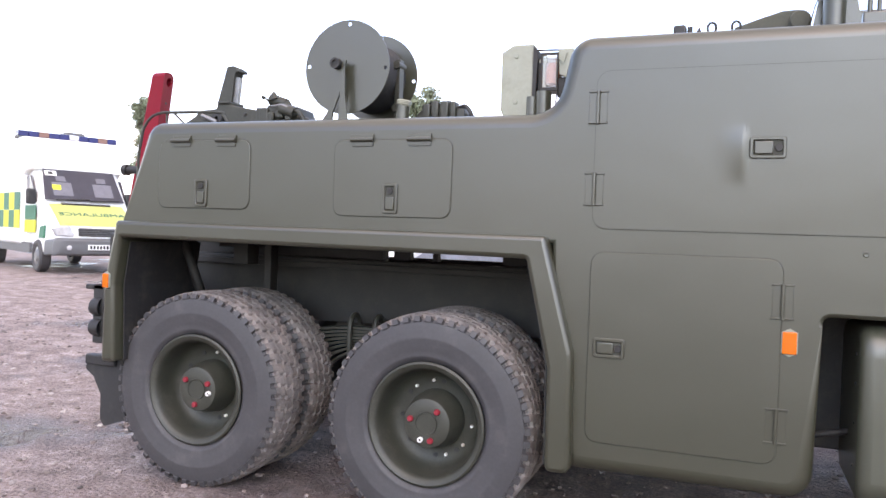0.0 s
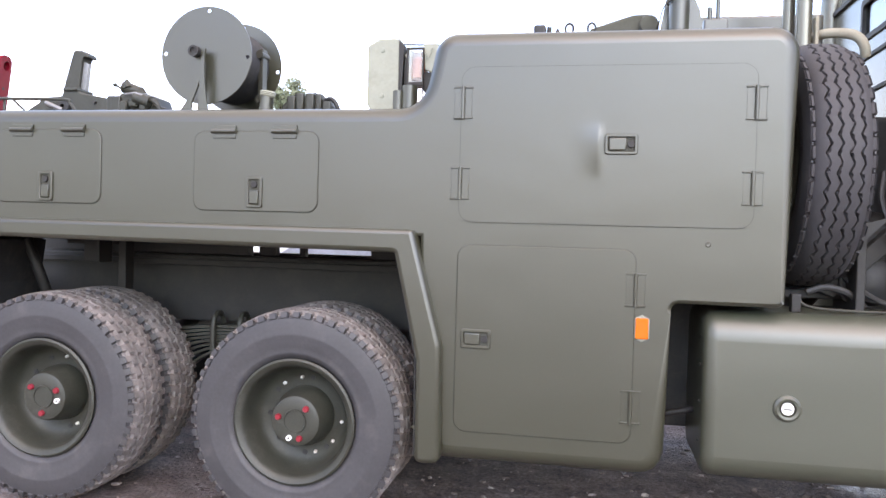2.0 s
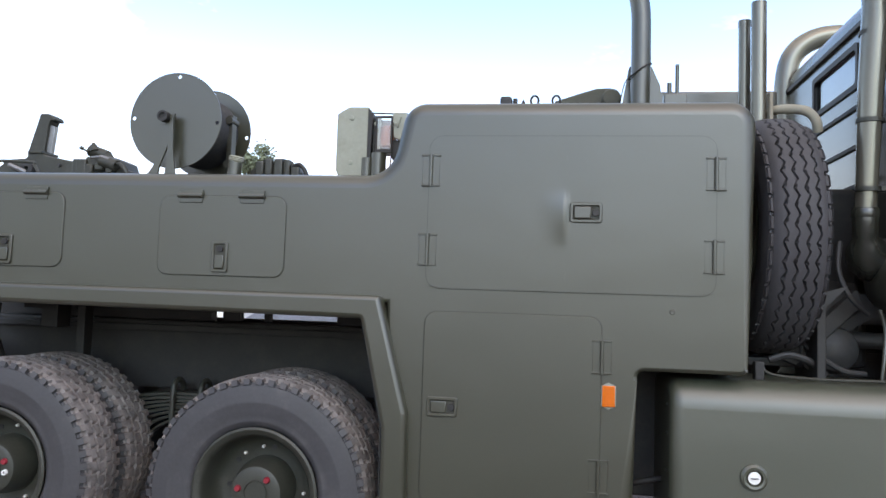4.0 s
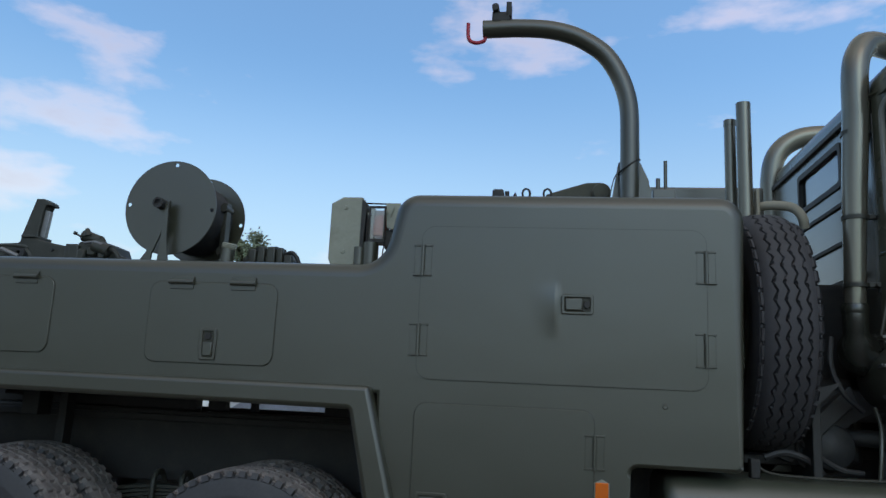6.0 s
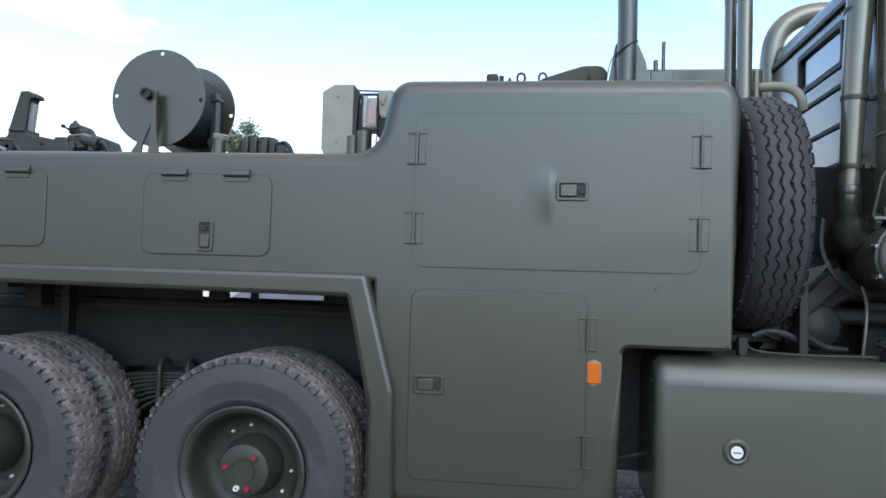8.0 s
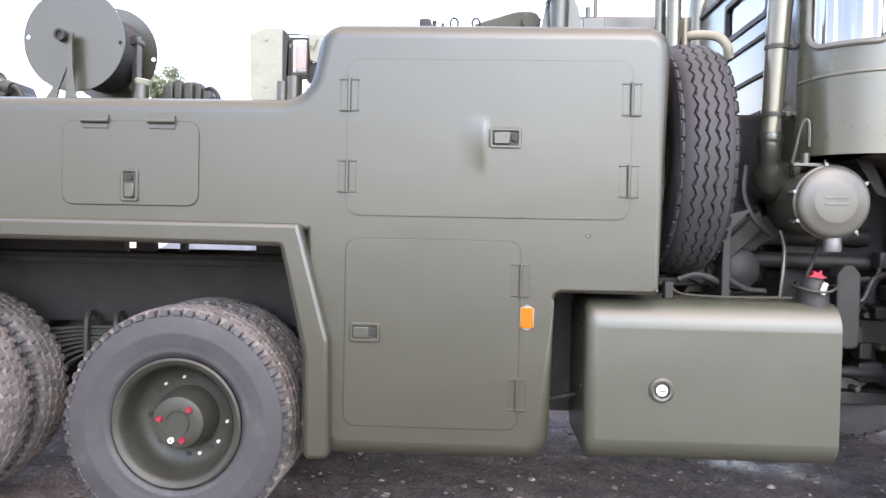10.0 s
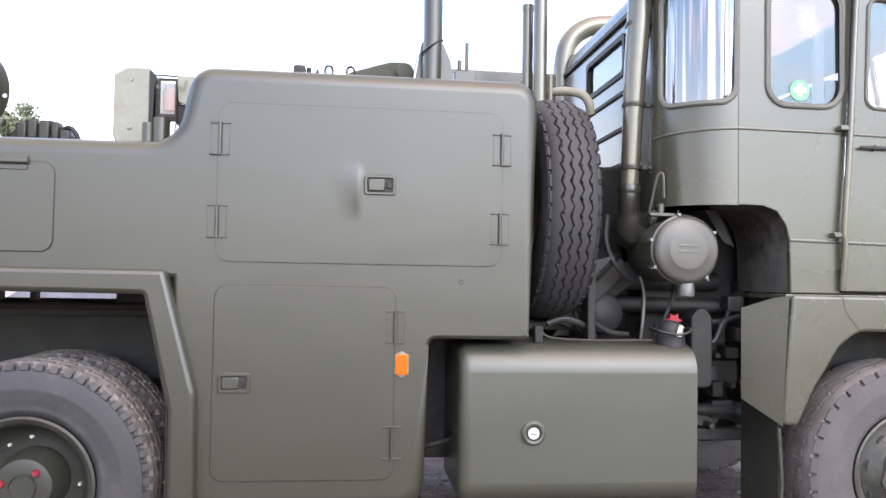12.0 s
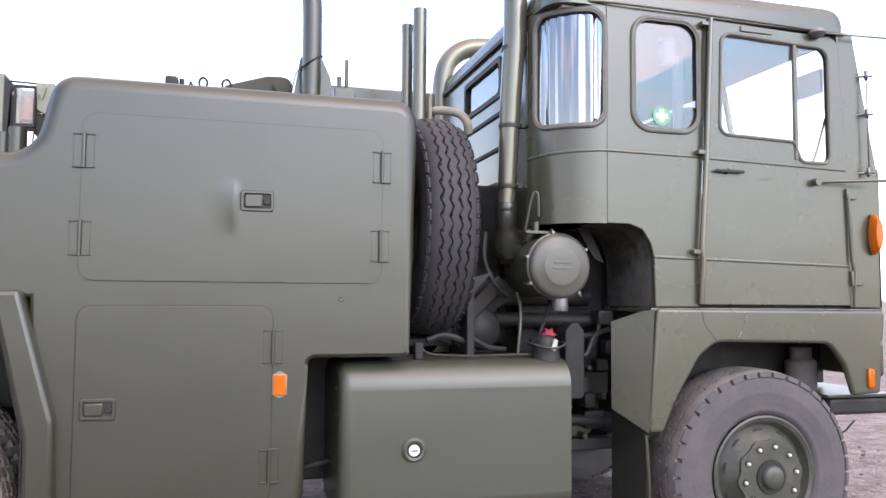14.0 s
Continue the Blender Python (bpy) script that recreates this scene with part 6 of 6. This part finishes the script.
bm = bmesh.new()
g = [[bm.verts.new((x, y, bonnet_z(y) + 0.02 - 0.006 * (x / 0.76) ** 2)) for x in (-0.76, -0.4, 0, 0.4, 0.76)] for y in (0.07, 0.2, 0.4, 0.7, 0.94)]
for a, b in zip(g, g[1:]):
    for k in range(4):
        bm.faces.new((a[k], a[k + 1], b[k + 1], b[k]))
bmesh.ops.solidify(bm, geom=bm.faces[:], thickness=0.02)
bonnet = amb_part("bonnet", bm, material("pale_yellow_panel", (0.76, 0.76, 0.3), 0.35, vary=0.04, scale=4), label="pale yellow bonnet with green mirrored lettering")
txt = bpy.data.curves.new("lettering", "FONT")
txt.body, txt.size, txt.align_x, txt.extrude = "AMBULANCE", 0.2, "CENTER", 0.002
tob = bpy.data.objects.new("lettering_curve", txt)
scene.collection.objects.link(tob)
bpy.context.view_layer.update()
me = bpy.data.meshes.new_from_object(tob.evaluated_get(bpy.context.evaluated_depsgraph_get()))
bpy.data.objects.remove(tob)
me.materials.clear()
me.materials.append(AMB_GREEN)
lettering = new("lettering", me)
lettering.parent = bonnet
lettering.matrix_basis = Matrix.Translation((0, 0.42, bonnet_z(0.42) + 0.026)) @ Matrix.Rotation(math.atan2(0.26, 0.53), 4, "X") @ Matrix.Diagonal((-1.15, 1, 1, 1))
# windscreen
bm = bmesh.new()
q = [bm.verts.new(p) for p in ((-0.82, 0.99, 1.5), (0.82, 0.99, 1.5), (0.74, 1.55, 2.18), (-0.74, 1.55, 2.18))]
bm.faces.new(q)
bmesh.ops.solidify(bm, geom=bm.faces[:], thickness=0.03)
bmesh.ops.translate(bm, verts=bm.verts, vec=(0, -0.03, 0.03))
ws = amb_part("windscreen", bm, DARK_GLASS, label="dark windscreen with paper notices")
TILT = Matrix.Rotation(math.atan2(0.68, 0.56), 4, "X")


def on_screen(name, x0, x1, h0, h1, mat, lift, label=""):
    """A flat piece lying on the raked windscreen, h along the glass from its lower edge."""
    amb_part(name, box(x0, x1, h0, h1, 0.0, 0.004, 0), mat, ws, label).matrix_basis = Matrix.Translation((0, 0.96 - lift, 1.53 + lift)) @ TILT


for x in (-0.42, 0.42):
    on_screen("seat_back", x - 0.2, x + 0.2, 0.12, 0.5, SEAT, 0.004)
    on_screen("headrest", x - 0.1, x + 0.1, 0.53, 0.68, SEAT, 0.004)
on_screen("notice", -0.72, -0.48, 0.68, 0.82, WHITE, 0.008)
on_screen("notice_bar", -0.65, -0.56, 0.71, 0.79, BLACK, 0.012)
on_screen("notice", -0.62, -0.45, 0.28, 0.42, AMB_YELLOW, 0.008)
amb_part("wiper", tube([(-0.6, 0.95, 1.53), (0.1, 0.98, 1.57)], 0.012, 6), BLACK, ws)
amb_part("wiper", tube([(0.1, 0.95, 1.53), (0.72, 0.98, 1.57)], 0.012, 6), BLACK, ws)
amb_part("scuttle", box(-0.5, 0.5, 0.88, 0.96, 1.43, 1.47, 0.01), BLACK)
amb_part("bumper", van_shape(0, [(-0.1, 0.82, 0.42, 0.68), (-0.04, 0.93, 0.38, 0.74), (0.4, 0.97, 0.36, 0.74)]), BUMPER, label="grey plastic bumper")
gr = amb_part("grille", box(-0.42, 0.42, -0.035, 0.05, 0.78, 0.95, 0.02), BLACK, label="black slatted grille")
for k in range(4):
    amb_part("slat", box(-0.4, 0.4, -0.05, -0.03, 0.8 + 0.038 * k, 0.815 + 0.038 * k, 0.003), BUMPER, gr)
amb_part("number_plate", box(-0.26, 0.26, -0.125, -0.11, 0.5, 0.61, 0.004), WHITE)
amb_part("plate_bars", join(*[box(-0.22 + 0.065 * k, -0.18 + 0.065 * k, -0.129, -0.124, 0.52, 0.59, 0) for k in range(7)]), BLACK)
for s in (-1, 1):
    amb_part("headlamp", plate(rounded([(s * 0.47, 0.76), (s * 0.86, 0.78), (s * 0.9, 0.96), (s * 0.6, 1.0)], 0.04), -0.03, 0.2, bevel=0.02), LAMP_GLASS, label="clear headlamp")
    amb_part("fog_lamp", lathe([(0.0, -0.13), (0.05, -0.125), (0.06, -0.09)], 16, "y", (s * 0.62, 0, 0.54)), LAMP_GLASS)
    m = amb_part("door_mirror", box(s * 1.02 - 0.09, s * 1.02 + 0.09, 1.15, 1.3, 1.42, 1.75, 0.04), BLACK, label="black door mirror")
    amb_part("mirror_stalk", tube([(s * 0.9, 1.25, 1.5), (s * 1.0, 1.23, 1.52)], 0.02, 6), BLACK, m)
    amb_part("side_window", plate(rounded([(1.12, 1.5), (1.75, 1.5), (1.85, 2.05), (1.58, 2.05)], 0.04), s * 0.955, s * 0.93, axis="x"), DARK_GLASS)
    for y in (0.88, 4.6):
        w = amb_part("wheel", lathe([(0.0, -0.02), (0.1, -0.02), (0.14, 0.02), (0.19, 0.03), (0.2, 0.0), (0.21, 0.1)], 24, "x"), STEEL)
        w.matrix_basis = Matrix.Translation((s * 0.97, y, 0.34)) @ Matrix.Rotation(0 if s < 0 else math.pi, 4, "Z")
        amb_part("tyre", lathe([(0.2, 0.0), (0.24, -0.02), (0.31, -0.015), (0.34, 0.02), (0.34, 0.17), (0.31, 0.2), (0.2, 0.19)], 36, "x", closed=True), RUBBER, w)
    # chequered side panels
    for i in range(8):
        for j in range(2):
            y, z = 1.97 + 0.47 * i, 0.9 + 0.4 * j
            amb_part("side_panel", box(s * 1.056 - 0.003, s * 1.056 + 0.003, y, y + 0.465, z, z + 0.395, 0), AMB_GREEN if (i + j) % 2 else AMB_YELLOW)
    amb_part("side_panel", plate([(1.1, 1.1), (1.9, 1.1), (1.9, 1.4), (1.1, 1.4)], s * 0.966, s * 0.95, axis="x"), AMB_GREEN)
    amb_part("side_panel", plate([(1.1, 0.82), (1.9, 0.82), (1.9, 1.085), (1.1, 1.085)], s * 0.966, s * 0.95, axis="x"), AMB_YELLOW)
    amb_part("side_panel", plate([(0.45, 0.72), (0.8, 0.72), (0.7, 0.95), (0.42, 0.98)], s * 0.966, s * 0.93, axis="x"), AMB_GREEN)
    amb_part("side_skirt", box(s * 0.98 - 0.03, s * 0.98 + 0.03, 1.3, 5.8, 0.38, 0.6, 0.01), BUMPER)
bar = amb_part("light_bar", box(-1.08, 1.08, 2.25, 2.5, 2.9, 2.96, 0.01), BUMPER, label="blue and clear roof light bar")
for k in range(10):
    amb_part("lens", box(-1.06 + 0.212 * k, -0.851 + 0.212 * k, 2.23, 2.48, 2.95, 3.07, 0.015), (BLUE_LENS, BLUE_LENS, ROSE_LENS, BLUE_LENS, BLUE_LENS, LAMP_GLASS, BLUE_LENS, BLUE_LENS, ROSE_LENS, BLUE_LENS)[k], bar)
amb_part("roof_hatch", box(0.1, 0.6, 3.0, 3.5, 2.9, 3.22, 0.08), BUMPER)


# ---- vehicles parked beyond the truck ----
def parked_car(label, paint, at, long=4.2, high=1.42, van=False):
    car = thing("parked_car", label, "car", group="vehicles parked beyond the truck")
    car.matrix_basis = at
    h = long / 2
    if van:
        prof = [(-h, 0.3), (h, 0.3), (h, 0.85), (h - 0.7, 1.05), (h - 1.3, high), (-h + 0.05, high), (-h, 1.0)]
        glassy = [(h - 0.95, 1.1), (h - 1.35, high - 0.1), (h - 2.0, high - 0.1), (h - 2.0, 1.1)]
    else:
        prof = [(-h, 0.3), (h, 0.3), (h, 0.62), (h - 0.2, 0.78), (h - 1.15, 0.92), (h - 1.85, high), (-h + 0.9, high), (-h + 0.15, 0.98), (-h, 0.7)]
        glassy = [(h - 1.3, 0.95), (h - 1.9, high - 0.08), (-h + 0.95, high - 0.08), (-h + 0.4, 0.98)]
    part("car_body", plate(rounded(prof, 0.1, 4), -0.85, 0.85, bevel=0.06, seg=3), paint, car)
    for s in (-1, 1):
        part("side_window", plate(rounded(glassy, 0.05, 3), s * 0.858, s * 0.84), PALE_GLASS, car)
        for x in (-h + 0.8, h - 0.85):
            w = part("wheel", lathe([(0.0, -0.02), (0.18, -0.01), (0.2, 0.02)], 20, "y", (x, s * 0.84 if s < 0 else 0.86, 0.31)), STEEL, car)
            part("tyre", lathe([(0.2, -0.09), (0.29, -0.1), (0.31, -0.07), (0.31, 0.07), (0.29, 0.1), (0.2, 0.09)], 28, "y", (x, s * 0.78, 0.31), True), RUBBER, w)
    return car


parked_car("white van parked on the gravel beyond the truck", AMB_WHITE, pose(-7.2, 9.6, 0.1, 0, 0, 8), 4.8, 1.95, True)
parked_car("silver grey hatchback parked on the gravel beyond the truck", material("silver_paint", (0.5, 0.51, 0.52), 0.3, metal=0.3, vary=0.04), pose(-3.0, 8.2, 0.0, 0, 0, 14))


# ---- trees ----
def tree(at, height, spread, seed, label):
    rnd = random.Random(seed)
    t = thing("tree", label, "tree", group="trees beyond the yard")
    t.location = at
    bm = bmesh.new()
    tips = []
    tube(smooth_path([(0, 0, -0.2), (0.05, 0.1, height * 0.3), (-0.1, 0, height * 0.55), (0.0, 0.1, height * 0.8)], 4), [0.18 - 0.011 * k for k in range(13)], 8, bm)
    for k in range(40):
        a, z = rnd.uniform(0, 6.28), height * rnd.uniform(0.45, 0.8)
        L = spread * rnd.uniform(0.4, 1.0)
        tip = Vector((math.cos(a) * L, math.sin(a) * L, z + height * rnd.uniform(0.08, 0.26)))
        tube(smooth_path([(0, 0, z), (tip.x * 0.5, tip.y * 0.5, z + (tip.z - z) * 0.35), tip], 3), [0.06, 0.055, 0.05, 0.04, 0.03, 0.02, 0.012], 5, bm)
        tips.append(tip)
    part("trunk", bm, BARK, t)
    bm = bmesh.new()
    for tip in tips + [Vector((0, 0, height * 0.95))]:
        for _ in range(330):
            d = Vector((rnd.gauss(0, 1), rnd.gauss(0, 1), rnd.gauss(0, 0.75))) * spread * 0.24
            p, s = tip + d, rnd.uniform(0.03, 0.075)
            n = Vector((rnd.uniform(-1, 1), rnd.uniform(-1, 1), rnd.uniform(-0.3, 1))).normalized()
            u = n.orthogonal().normalized()
            w = n.cross(u)
            bm.faces.new([bm.verts.new(q) for q in (p - u * s, p - w * s * 0.5, p + u * s, p + w * s * 0.5)])
    part("crown", bm, LEAF, t)
    return t


BARK = material("bark", (0.09, 0.07, 0.055), 0.9, vary=0.3, scale=4, bump=0.4)
LEAF = material("leaves", (0.17, 0.22, 0.14), 0.6, vary=0.45, scale=1.2)
tree((-9.7, 20.0, 0.2), 5.5, 0.62, 3, "small leafy tree beyond the yard")
tree((-27.5, 27.0, 0.3), 7.2, 0.55, 5, "leafy tree standing behind the ambulance")
